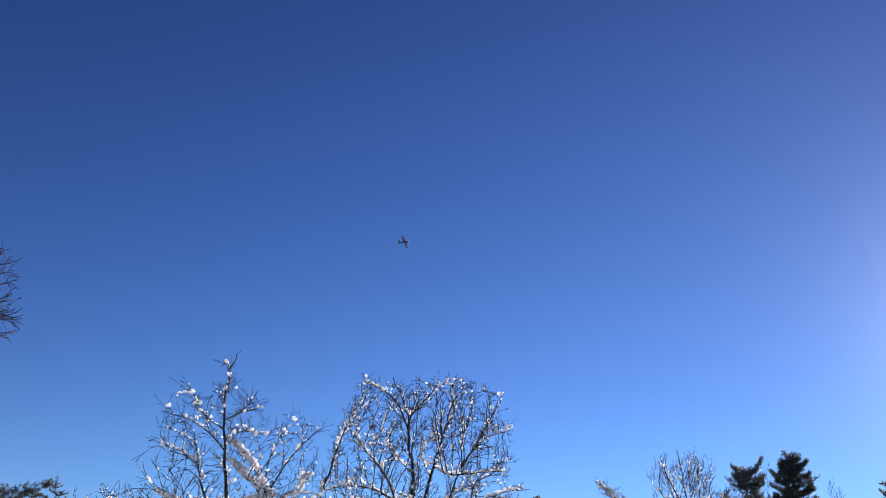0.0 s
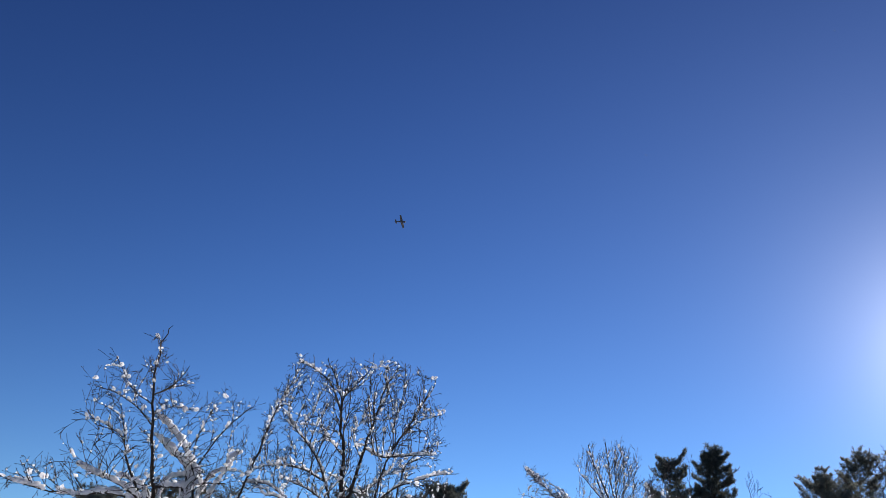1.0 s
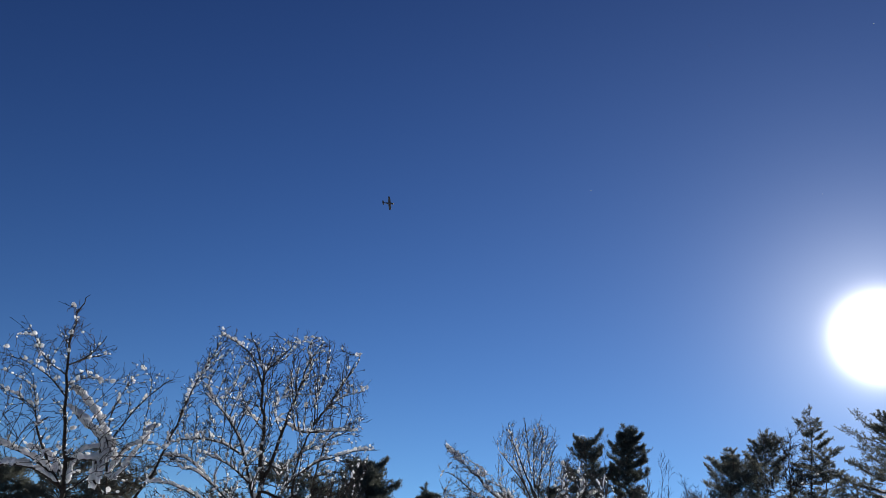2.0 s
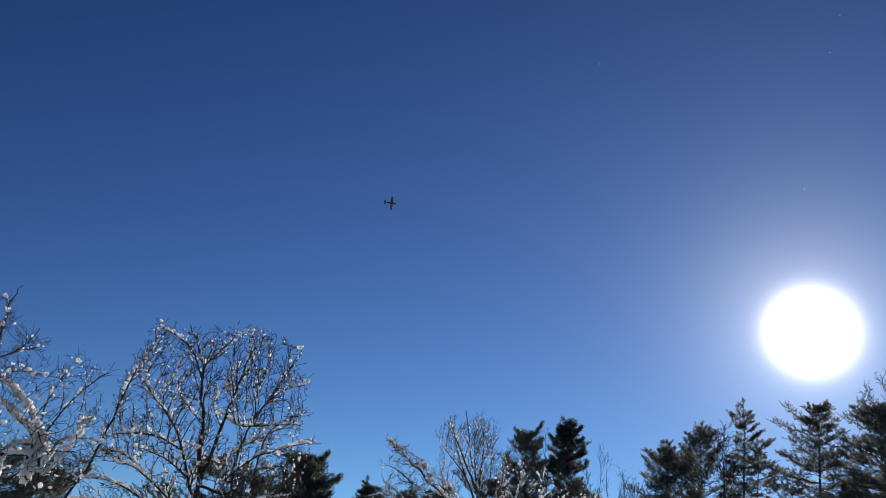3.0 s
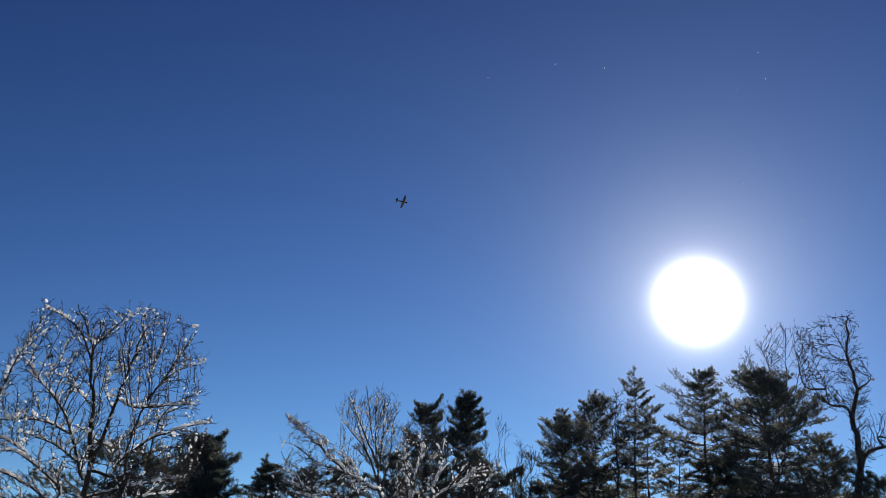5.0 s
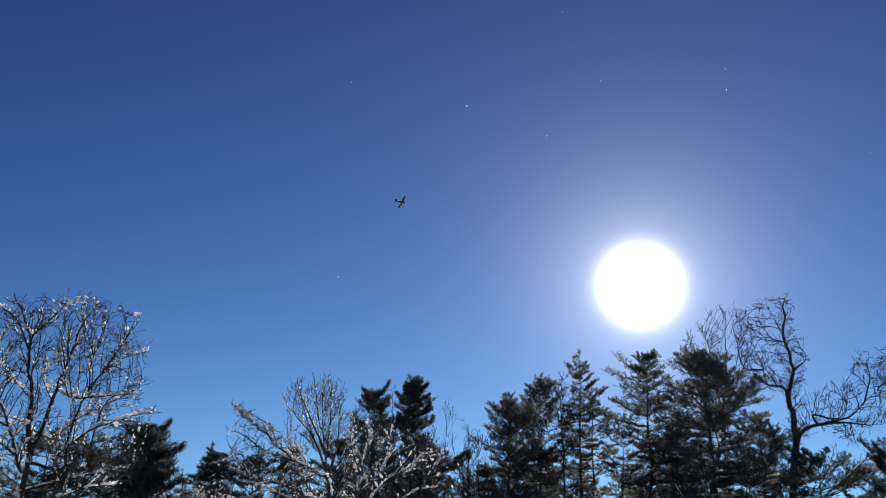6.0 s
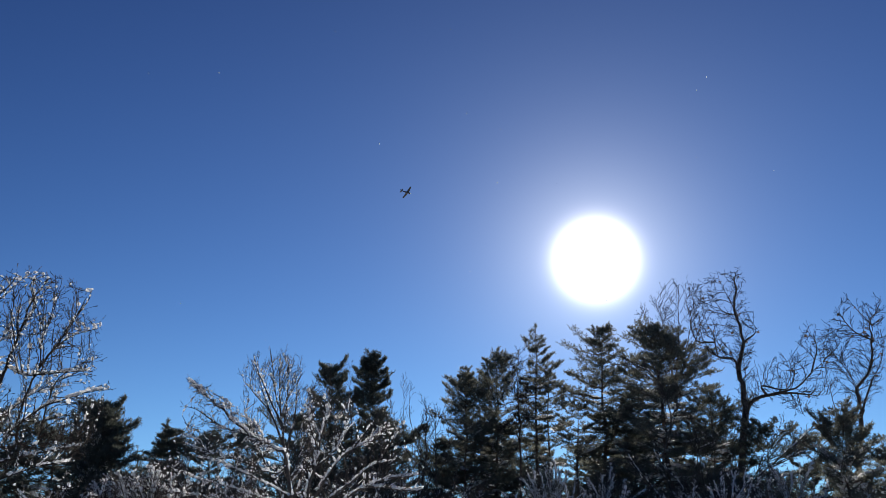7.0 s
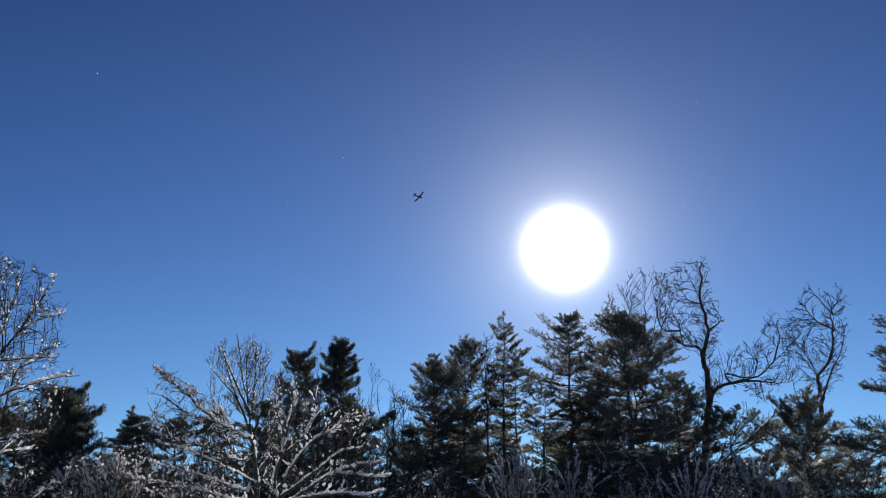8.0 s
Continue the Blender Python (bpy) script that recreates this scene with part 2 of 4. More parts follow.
class BareTree:
    """A leafless tree, dist metres off; limbs are drawn through bearings and elevations, and lie on the limbs before them."""

    def __init__(self, name, label, foot_az, dist, seed, bark, twig, spec, depth=0.9, category="tree", group=""):
        self.rng = random.Random(seed)
        self.dist, self.bark, self.twig, self.spec, self.depth = dist, bark, twig, spec, depth
        self.category = category
        self.foot = at(foot_az, 0, dist)
        self.foot.z = -0.15
        self.base = tagged(new(name), label, category, group)
        self.base.location = self.foot
        self.known, self.lines, self.shoots = [], [], [[], [], []]

    def limb(self, r0, snowy, *points, tip=0.006):
        rng = self.rng
        if not self.lines:
            near, d0 = self.foot, 0.0
        else:
            first = at(*points[0], self.dist)
            near, d0 = min(self.known, key=lambda k: (at(k[2], k[3], self.dist) - first).length)[:2]
        swing = rng.uniform(-self.depth, self.depth) if self.lines else 0.0
        ctrl = [near]
        far = len(points) - 1
        for i, (az, el) in enumerate(points):
            p = at(az, el, self.dist + d0 + swing * i / far)
            if i or not self.lines or (p - near).length > 0.12:
                ctrl.append(p)
        n = 6 + 3 * len(points)
        pts = spline(spline(ctrl, 40)[:(38 if self.spec else 36) if self.lines else 40], n)
        total = (pts[-1] - pts[0]).length
        for k in range(1, n - 1):
            pts[k] += Vector((rng.gauss(0, 1), rng.gauss(0, 1), rng.gauss(0, 1))) * 0.0025 * total
        for k, p in enumerate(pts):
            flat = math.hypot(p.x, p.y)
            self.known.append((p.copy(), flat - self.dist, math.degrees(math.atan2(p.x, p.y)), math.degrees(math.atan2(p.z - EYE, flat))))
        local = [p - self.foot for p in pts]
        s = Shape()
        s.tube(local, taper(r0, min(tip, r0 * 0.5), n), 7)
        part("limb" if self.lines else "trunk", s, self.bark, self.base)
        self.lines.append((local, r0 * 0.6, snowy))
        sprout(rng, local, r0, 0, self.spec, self.shoots)

    def grow(self, outline, count, kill, step, tip, deep, rise=0.1, keep_on=0.7, fan=0.0, spurs=(5, 0.3, 6, 0.14), crook=0.13):
        """Fills the crown with branches that grow from the limbs towards free air inside the outline (bearings and elevations); fan: how far they spread from the crown's foot."""
        rng = self.rng
        corners = np.array(outline)
        # room is left for the last twigs
        corners += (corners.mean(0) - corners) * 0.08
        outline = [tuple(c) for c in corners]
        low, high = corners.min(0), corners.max(0)
        goals = []
        while len(goals) < count:
            az, el = rng.uniform(low[0], high[0]), rng.uniform(low[1], high[1])
            inside = False
            for (x0, y0), (x1, y1) in zip(outline, outline[1:] + outline[:1]):
                if (y0 > el) != (y1 > el) and az < x0 + (el - y0) / (y1 - y0) * (x1 - x0):
                    inside = not inside
            if inside:
                goals.append(at(az, el, self.dist + deep * rng.uniform(-1, 1)) - self.foot)
        goals = np.array([tuple(g) for g in goals])
        place, way, thick, parent = [], [], [], []
        for pts, r, _ in self.lines:
            length = sum((pts[i + 1] - pts[i]).length for i in range(len(pts) - 1))
            fine = spline(pts, max(4, int(length / step)))
            for i in range(len(fine) // 6, len(fine)):
                d = (fine[i] - fine[i - 1]).normalized() if i else (fine[1] - fine[0]).normalized()
                place.append(tuple(fine[i]))
                way.append(tuple(d))
                thick.append(r * 1.2 * (1 - 0.8 * i / len(fine)))
                parent.append(-1)
        wood = len(place)
        place, way = np.array(place), np.array(way)
        kids = [[] for _ in range(wood)]

        def ahead(spots, ways, least):
            """How far each goal lies from each spot; endless where it lies behind or too much aside."""
            d = np.sqrt(np.maximum(1e-9, (goals ** 2).sum(1)[:, None] + (spots ** 2).sum(1)[None] - 2 * goals @ spots.T))
            cosine = (goals @ ways.T - (spots * ways).sum(1)[None]) / d
            return np.where((cosine > least) | (d < kill), d, 1e6)

        gap = ahead(place, way, 0.15)
        nearest, dist = gap.argmin(1), gap.min(1)
        alive = (dist > kill) & (dist < 1e5)
        hub = np.array(at((low[0] + high[0]) / 2, low[1] - 1, self.dist) - self.foot)
        chance = np.random.RandomState(rng.randrange(10 ** 6))
        for _ in range(90):
            live = np.nonzero(alive)[0]
            if not len(live):
                break
            pull = np.zeros_like(place)
            np.add.at(pull, nearest[live], (goals[live] - place[nearest[live]]) / dist[live, None])
            where = np.unique(nearest[live])
            v = pull[where] / (np.linalg.norm(pull[where], axis=1)[:, None] + 1e-6)
            v = v + keep_on * way[where] + chance.normal(0, crook, (len(where), 3)) + (0, 0, rise)
            out = place[where] - hub
            v += fan * out / np.linalg.norm(out, axis=1)[:, None]
            v /= np.linalg.norm(v, axis=1)[:, None]
            fresh, fresh_way = [], []
            for k, i in enumerate(where):
                q = place[i] + step * v[k]
                if len(kids[i]) > 2 or any(np.linalg.norm((fresh[j - len(place)] if j >= len(place) else place[j]) - q) < step * 0.4 for j in kids[i]):
                    alive[live[nearest[live] == i]] = False
                    continue
                kids[i].append(len(place) + len(fresh))
                parent.append(int(i))
                fresh.append(q)
                fresh_way.append(v[k])
            if not fresh:
                continue
            first = len(place)
            place, way = np.vstack([place, fresh]), np.vstack([way, fresh_way])
            kids += [[] for _ in fresh]
            gap = ahead(place[first:], way[first:], 0.6)
            best = gap.argmin(1)
            closer = gap[np.arange(len(goals)), best] < dist
            nearest[closer] = best[closer] + first
            dist = np.minimum(dist, gap.min(1))
            alive &= dist > kill
        size, radius = np.ones(len(place)), np.full(len(place), tip)
        for i in range(len(place) - 1, wood - 1, -1):
            if kids[i]:
                size[i] = 1 + sum(size[k] for k in kids[i])
                radius[i] = sum(radius[k] ** 2.3 for k in kids[i]) ** (1 / 2.3) * 1.02
        todo = [(k, 0, thick[i]) for i in range(wood) for k in kids[i]]
        while todo:
            k, level, most = todo.pop()
            line, r = [Vector(place[parent[k]]), Vector(place[k])], min(radius[k], most)
            while kids[k]:
                order = sorted(kids[k], key=lambda j: -size[j])
                todo += [(j, level + 1, radius[k]) for j in order[1:]]
                k = order[0]
                line.append(Vector(place[k]))
            self.shoots[min(level, 2)].append((line, r))
            per, length, per_twig, twig = spurs
            sprout(rng, line, r, 1, [None, (per, length, tip, 0.07, rise * 0.4, 25, 55), (per_twig, twig, tip * 0.85, 0.1, 0.03, 25, 55)], self.shoots)

    def cling(self, count):
        """Tufts of dead leaves that still hang on the branches; each leaf is folded along its rib."""
        rng = self.rng
        for line, _ in rng.sample(self.shoots[0], count):
            s = Shape()
            p = line[len(line) // 2]
            for _ in range(6):
                d = Vector((rng.gauss(0, 0.5), rng.gauss(0, 0.5), rng.uniform(-1.2, -0.2))).normalized()
                side = d.orthogonal().normalized()
                side.rotate(Matrix.Rotation(rng.uniform(0, 6.28), 3, d))
                fold = d.cross(side)
                n, ln = len(s.v), rng.uniform(0.12, 0.2)
                rib = [p + d * (ln * u) + fold * (0.02 * math.sin(u * 5)) for u in (0.0, 0.35, 0.7, 1.0)]
                edge = [rib[k] + side * (w * ln * e) + fold * (0.25 * w * ln) for e in (1, -1) for k, w in ((1, 0.28), (2, 0.3))]
                s.v += [tuple(q) for q in rib + edge]
                s.f += [(n, n + 4, n + 1), (n + 1, n + 4, n + 5, n + 2), (n + 2, n + 5, n + 3), (n, n + 1, n + 6), (n + 1, n + 2, n + 7, n + 6), (n + 2, n + 3, n + 7)]
            part("dead_leaves", s, DEAD_LEAF, self.base, "brown withered leaves", smooth=False)

    def finish(self, least=0.004, shoot_snow=0.0, size=0.05, frost=0.0):
        rng = self.rng
        for level, lines in enumerate(self.shoots):
            s = Shape()
            singles = 0
            for pts, r in sorted(lines, key=lambda q: -len(q[0])):
                one = level == 0 and self.dist < 30 and singles < 280 and self.category == "tree"
                singles += one
                t = Shape() if one else s
                if level and len(pts) > 5:
                    pts = [pts[0], pts[len(pts) // 4], pts[len(pts) // 2], pts[len(pts) * 3 // 4], pts[-1]]
                t.tube(pts, taper(r, max(least, r * 0.35), len(pts)), 4 if level == 0 else 3, tip=False)
                if one:
                    part("branch", t, self.bark, self.base)
            if s.v:
                part("branch_mass" if level == 0 else "twig_mass", s, self.bark if level == 0 else self.twig, self.base, kind="stuff")
        if shoot_snow:
            s = Shape()
            for pts, r, snowy in self.lines:
                pts = spline(pts, len(pts) * 2)
                if snowy > 1:
                    bank(rng, s, pts[2:-1], r, size * (0.55 + 0.22 * snowy))
                else:
                    snow_on(rng, s, [(pts[:-len(pts) // 6], r)], min(1.0, 0.15 + snowy * 0.6), size * 0.9, 0.9, 2.2)
            for level, lines in enumerate(self.shoots):
                keep = (0.65, 0.5, 0.4)[level]
                inner = [(pts[:max(2, round(len(pts) * keep))], r) for pts, r in lines]
                snow_on(rng, s, inner, shoot_snow * (1, 0.6, 0.2)[level], size * (0.85, 0.6, 0.5)[level])
                if level == 0:
                    snow_on(rng, s, inner, shoot_snow * 0.8, size * 0.7)
                if level < 2:
                    for pts, r in lines:
                        if len(pts) > 2 and rng.random() < frost:
                            strip(rng, s, pts[:max(2, round(len(pts) * rng.uniform(0.3, 0.9)))], r, size * (0.5, 0.34)[level], 4)
            part("snow", s, SNOW, self.base, "white clumps of fresh snow caught on the branches", kind="stuff")
        return self.base


# ---- conifers ----
def bough_mesh(seed, length, tuft, gap, droop, rise, wide, bare):
    """One conifer bough along +X: a crooked stem with forked sprays and tufts of needles at every end."""
    rng = random.Random(seed)
    wood, leaf = Shape(), Shape()
    n = 7
    bend = rng.gauss(0, 0.08)
    stem = [Vector((length * i / (n - 1), length * (bend * (i / (n - 1)) ** 2 + rng.gauss(0, 0.018)), length * (-droop * (i / (n - 1)) + rise * (i / (n - 1)) ** 2.2 + rng.gauss(0, 0.012)))) for i in range(n)]
    wood.tube(stem, taper(0.010 + 0.008 * length, 0.006, n), 4, tip=False)

    def needles(p, d):
        for _ in range(7):
            w = (d * 0.45 + Vector((rng.gauss(0, 0.6), rng.gauss(0, 0.6), rng.gauss(0.12, 0.5)))).normalized()
            side = w.cross(Vector((rng.gauss(0, 1), rng.gauss(0, 1), rng.gauss(0, 1)))).normalized() * tuft * 0.10
            o = len(leaf.v)
            tip = p + w * tuft * rng.uniform(0.65, 1.2)
            for q in (p - side, p + side, tip):
                leaf.v.append((q.x, q.y, q.z))
            leaf.f.append((o, o + 1, o + 2))

    def spray(p, d, ln, forks):
        k = 3
        pts = wander(rng, p, d, ln, k, 0.12, 0.10)
        wood.tube([pts[0], pts[-1]], (0.007, 0.004), 3, tip=False)
        m = max(1, int(ln / gap))
        for i in range(m + 1):
            u = (0.35 + 0.65 * i / m) * k
            q = min(int(u), k - 1)
            needles(pts[q].lerp(pts[q + 1], u - q), (pts[q + 1] - pts[q]).normalized())
        if forks and ln > 0.22:
            for s in (1, -1):
                e = d.copy()
                e.rotate(Euler((0, rng.gauss(-0.15, 0.25), s * radians(rng.uniform(30, 55)))))
                spray(pts[rng.choice((1, 2))], e, ln * rng.uniform(0.35, 0.6), False)

    t, flip = bare, 1
    while t < 1.0:
        k = min(int(t * (n - 1)), n - 2)
        p = stem[k].lerp(stem[k + 1], t * (n - 1) - k)
        ang = radians(rng.uniform(25, 70)) * flip
        up = rng.gauss(0.08, 0.13)
        ln = length * wide * (1 - t * 0.6) * rng.uniform(0.45, 1.2) + 0.1
        spray(p, Vector((math.cos(ang), math.sin(ang), up)).normalized(), ln, True)
        flip = -flip
        t += rng.uniform(0.4, 1.2) * 0.11 / max(0.7, length ** 0.6)
    spray(stem[-2], (stem[-1] - stem[-2]).normalized(), length * 0.2 + 0.1, True)
    w0 = len(wood.v)
    wf = len(wood.f)
    wood.v += leaf.v
    wood.f += [tuple(i + w0 for i in f) for f in leaf.f]
    return wood, wf


def bough_set(seed, mat, tuft, gap, droop, rise, wide, bare=0.25):
    """Boughs of several lengths, three of each, as meshes to share."""
    made = {}
    for length in (0.5, 0.9, 1.5, 2.3, 3.3):
        for k in range(3):
            s, woods = bough_mesh(seed + k * 7 + int(length * 100), length, tuft, gap, droop, rise, wide, bare)
            me = bpy.data.meshes.new("bough")
            me.from_pydata(s.v, [], s.f)
            me.materials.append(BARK_PINE)
            me.materials.append(mat)
            me.polygons.foreach_set("material_index", [0] * woods + [1] * (len(s.f) - woods))
            me.update()
            made.setdefault(length, []).append(me)
    return made


def bough_snow(seed):
    rng = random.Random(seed)
    s = Shape()
    for _ in range(12):
        x = rng.uniform(0.25, 1.05)
        s.lump(rng, Vector((x, rng.gauss(0, 0.13) * (1.2 - x), 0.07 + 0.06 * x)), Vector((1, 0, 0)), Vector((0, 1, 0)), Vector((0, 0, 1)), (rng.uniform(0.05, 0.18), rng.uniform(0.03, 0.07), rng.uniform(0.025, 0.055)), 0.5)
    return s.mesh("snow", SNOW)


PINE_BOUGHS = bough_set(11, NEEDLE, 0.17, 0.2, 0.06, 0.12, 0.42, 0.3)
DARK_BOUGHS = bough_set(23, NEEDLE_DARK, 0.18, 0.2, 0.06, 0.12, 0.44, 0.22)
SPRUCE_BOUGHS = bough_set(37, NEEDLE_DARK, 0.10, 0.09, 0.12, 0.16, 0.3, 0.15)
SNOW_PADS = [bough_snow(50 + k) for k in range(4)]


def conifer(label, az, dist, top_el, profile, seed, boughs=PINE_BOUGHS, whorl=0.55, per=5, lean=(0, 0), drop=0.12, snowy=0.3, stem=0.16, low=0.2, category="pine tree", name="pine_tree", tilt=(34, 4, -6), ragged=1.6, group="pines along the wood's edge"):
    """profile: (share of the height, crown radius in metres) from below to the top."""
    rng = random.Random(seed)
    foot = at(az, 0, dist)
    foot.z = 0
    height = EYE + dist * math.tan(radians(top_el))
    base = tagged(new(name), label, category, group)
    base.location = foot
    n = 10
    line = [Vector((lean[0] * (i / (n - 1)) ** 1.5 + rng.gauss(0, 0.09), lean[1] * (i / (n - 1)) + rng.gauss(0, 0.09), height * 0.985 * i / (n - 1))) for i in range(n)]
    line[0] = Vector((0, 0, -0.2))
    s = Shape()
    s.tube(line, taper(stem, 0.015, n, 0.8), 8)
    part("trunk", s, BARK_PINE, base)
    z = height * low
    hs, rs = [p[0] for p in profile], [p[1] for p in profile]
    turn = rng.uniform(0, 6.28)
    while z < height - 0.1:
        frac = z / height
        reach = float(np.interp(frac, hs, rs))
        k = min(int(frac / 0.985 * (n - 1)), n - 2)
        c = line[k].lerp(line[k + 1], min(1.0, frac / 0.985 * (n - 1) - k))
        if reach > 0.12:
            m = per if reach > 0.5 else 4
            for j in range(m):
                if rng.random() < drop:
                    continue
                a = turn + 360 / m * j + rng.gauss(0, 14)
                # whole masses of the crown stand out or are missing
                mass = 0.85 + ragged * 1.15 * noise.noise(Vector((math.cos(radians(a)) * 1.3, math.sin(radians(a)) * 1.3, z * 0.85 + seed * 3.7)))
                if mass < 0.48:
                    continue
                ln = max(0.3, reach * min(mass, 1.5) * rng.uniform(0.75, 1.15))
                size = min(boughs, key=lambda q: abs(math.log(q / ln)))
                me = rng.choice(boughs[size])
                up = float(np.interp(frac, (0.0, 0.55, 1.0), (tilt[2], tilt[1], tilt[0]))) + rng.gauss(0, 6)
                ob = new("bough", me)
                ob.parent = base
                ob.matrix_basis = Matrix.Translation(c + Vector((0, 0, rng.uniform(-0.15, 0.15)))) @ pose(0, 0, 0, rng.gauss(0, 7), -up, a) @ Matrix.Scale(ln / size, 4)
                if frac < 0.72 and rng.random() < snowy:
                    pad = new("snow", rng.choice(SNOW_PADS))
                    pad.parent = ob
                    tagged(pad, kind="stuff")
                    pad.matrix_basis = Matrix.Scale(min(size, 1.6), 4)
        turn += 137
        z += whorl * rng.uniform(0.7, 1.3)
    # the leader
    ob = new("bough", boughs[0.5][0])
    ob.parent = base
    ob.matrix_basis = Matrix.Translation(line[-1] - Vector((0, 0, 0.3))) @ pose(0, 0, 0, 0, -85, 30)
    return base


# ---- ground ----
def make_ground():
    bm = bmesh.new()
    rings, spokes = [0, 3, 6, 10, 15, 22, 30, 40, 55, 75, 100, 150, 250, 500, 1200, 3000], 48
    prev = [bm.verts.new((0, 0, 0))]
    for r in rings[1:]:
        ring = []
        for k in range(spokes):
            a = 2 * math.pi * k / spokes
            x, y = r * math.cos(a), r * math.sin(a)
            ring.append(bm.verts.new((x, y, 0.06 * noise.noise(Vector((x * 0.15, y * 0.15, 0))) * min(1, r / 8))))
        for k in range(spokes):
            k2 = (k + 1) % spokes
            bm.faces.new((prev[0], ring[k], ring[k2]) if len(prev) == 1 else (prev[k], ring[k], ring[k2], prev[k2]))
        prev = ring
    me = bpy.data.meshes.new("ground")
    bm.to_mesh(me)
    bm.free()
    me.materials.append(GROUND_SNOW)
    me.polygons.foreach_set("use_smooth", [True] * len(me.polygons))
    tagged(new("ground", me), "level ground under fresh white snow", "ground", kind="structure")


make_ground()


# ---- the conifers ----
WHITE = [(0.1, 1.6), (0.35, 1.9), (0.6, 2.1), (0.8, 1.8), (0.92, 1.2), (1.0, 0.4)]
OPEN = [(0.1, 1.5), (0.35, 1.1), (0.5, 1.0), (0.65, 1.7), (0.8, 1.4), (0.92, 0.8), (1.0, 0.25)]
NARROW = [(0.1, 1.3), (0.45, 1.7), (0.6, 1.2), (0.7, 0.75), (0.8, 1.15), (0.9, 1.05), (1.0, 0.3)]
ROUND = [(0.1, 2.6), (0.4, 2.8), (0.65, 2.5), (0.85, 1.9), (0.95, 1.2), (1.0, 0.5)]
CONE = [(0.1, 2.2), (0.4, 1.8), (0.7, 1.2), (0.9, 0.6), (1.0, 0.15)]
SPRUCE = {"boughs": SPRUCE_BOUGHS, "whorl": 0.5, "per": 6, "category": "spruce tree", "name": "spruce_tree", "tilt": (20, 4, -6), "ragged": 0.6}
DENSE = {"boughs": DARK_BOUGHS, "whorl": 0.45, "per": 6, "drop": 0.08}
conifer("dark green round-headed pine among snowy trees", -23.2, 45, 7.2, [(0.1, 2.2), (0.5, 2.2), (0.75, 1.9), (0.9, 1.4), (1.0, 0.6)], 101, DARK_BOUGHS, whorl=0.32, per=8, drop=0.03, ragged=0.6, tilt=(60, 28, 4))
conifer("dark pine half hidden by snowy branches", -25.6, 48, 6.2, ROUND, 102, **DENSE)
conifer("dark pine half hidden by snowy branches", -28.8, 48, 6.4, ROUND, 103, **DENSE)
conifer("small dark spruce with level boughs", -19.25, 48, 6.9, CONE, 104, snowy=0.7, **dict(SPRUCE, boughs=DARK_BOUGHS, whorl=0.34, per=9, tilt=(14, -4, -12)))
conifer("low dark spruce with level boughs", -20.9, 50, 5.2, CONE, 120, snowy=0.6, **dict(SPRUCE, whorl=0.36, per=7))
conifer("dark pine behind a snow-laden leaning tree", -16.6, 50, 6.4, NARROW, 105, **DENSE)
conifer("dark pine behind a snow-laden leaning tree", -14.3, 50, 6.7, NARROW, 121, **DENSE)
conifer("pine with a dense dark top among bare twigs", -9.3, 52, 10.7, [(0.1, 2.2), (0.5, 2.2), (0.75, 1.9), (0.88, 1.5), (0.95, 1.1), (1.0, 0.5)], 106, ragged=0.6, tilt=(44, 10, -4), **DENSE)
conifer("slender dark pine with a dense narrow top", -6.6, 52, 11.6, [(0.1, 1.8), (0.45, 1.9), (0.58, 1.7), (0.66, 1.1), (0.76, 1.2), (0.86, 1.2), (0.93, 0.95), (0.97, 0.6), (1.0, 0.3)], 107, DARK_BOUGHS, whorl=0.32, per=7, drop=0.05, ragged=0.9, tilt=(40, 12, -4))
conifer("low dark pine among leafless trees", -11.4, 54, 7.4, ROUND, 122, **DENSE)
conifer("low dark pine among leafless trees", -5.0, 56, 6.6, ROUND, 123, **DENSE)
conifer("low dark pine in a gap of the wood", -2.0, 60, 6.0, ROUND, 124, **DENSE)
conifer("tall pine with ragged open crown", -0.6, 58, 10.5, [(0.1, 1.6), (0.35, 1.7), (0.6, 1.8), (0.8, 1.5), (0.92, 1.1), (1.0, 0.4)], 108, whorl=0.42, per=6, tilt=(50, 10, -6))
conifer("tall pine with ragged open crown", 1.5, 60, 11.7, [(0.1, 1.6), (0.35, 1.8), (0.6, 1.9), (0.8, 1.7), (0.92, 1.3), (1.0, 0.5)], 109, whorl=0.42, per=7, tilt=(55, 12, -6))
conifer("tall pine with ragged open crown", 0.4, 63, 10.4, WHITE, 125, whorl=0.42)
conifer("tall slim pine with open tufted boughs", 4.1, 60, 13.8, OPEN, 111, drop=0.1, stem=0.18, ragged=1.0, per=6)
conifer("tall slim pine with open tufted boughs", 4.9, 63, 11.4, OPEN, 126, drop=0.2)
conifer("tall broad pine against the sun", 8.4, 60, 13.4, [(0.1, 1.6), (0.35, 1.8), (0.6, 2.0), (0.72, 2.8), (0.8, 2.2), (0.88, 1.7), (0.95, 1.0), (1.0, 0.35)], 112, whorl=0.44, per=8, stem=0.24, ragged=1.3, tilt=(34, 0, -8), drop=0.08)
conifer("small green pine beside a tall one", 6.7, 58, 8.6, [(0.1, 1.0), (0.4, 1.6), (0.7, 1.5), (0.9, 1.0), (1.0, 0.4)], 127)
conifer("large dense dark pine with spreading plates of needles", 12.2, 56, 13.6, [(0.1, 3.0), (0.45, 3.0), (0.6, 2.8), (0.74, 2.8), (0.84, 1.9), (0.93, 1.2), (0.97, 0.8), (1.0, 0.3)], 113, whorl=0.45, per=9, stem=0.3, snowy=0.9, tilt=(32, 0, -10), drop=0.07, ragged=1.3)
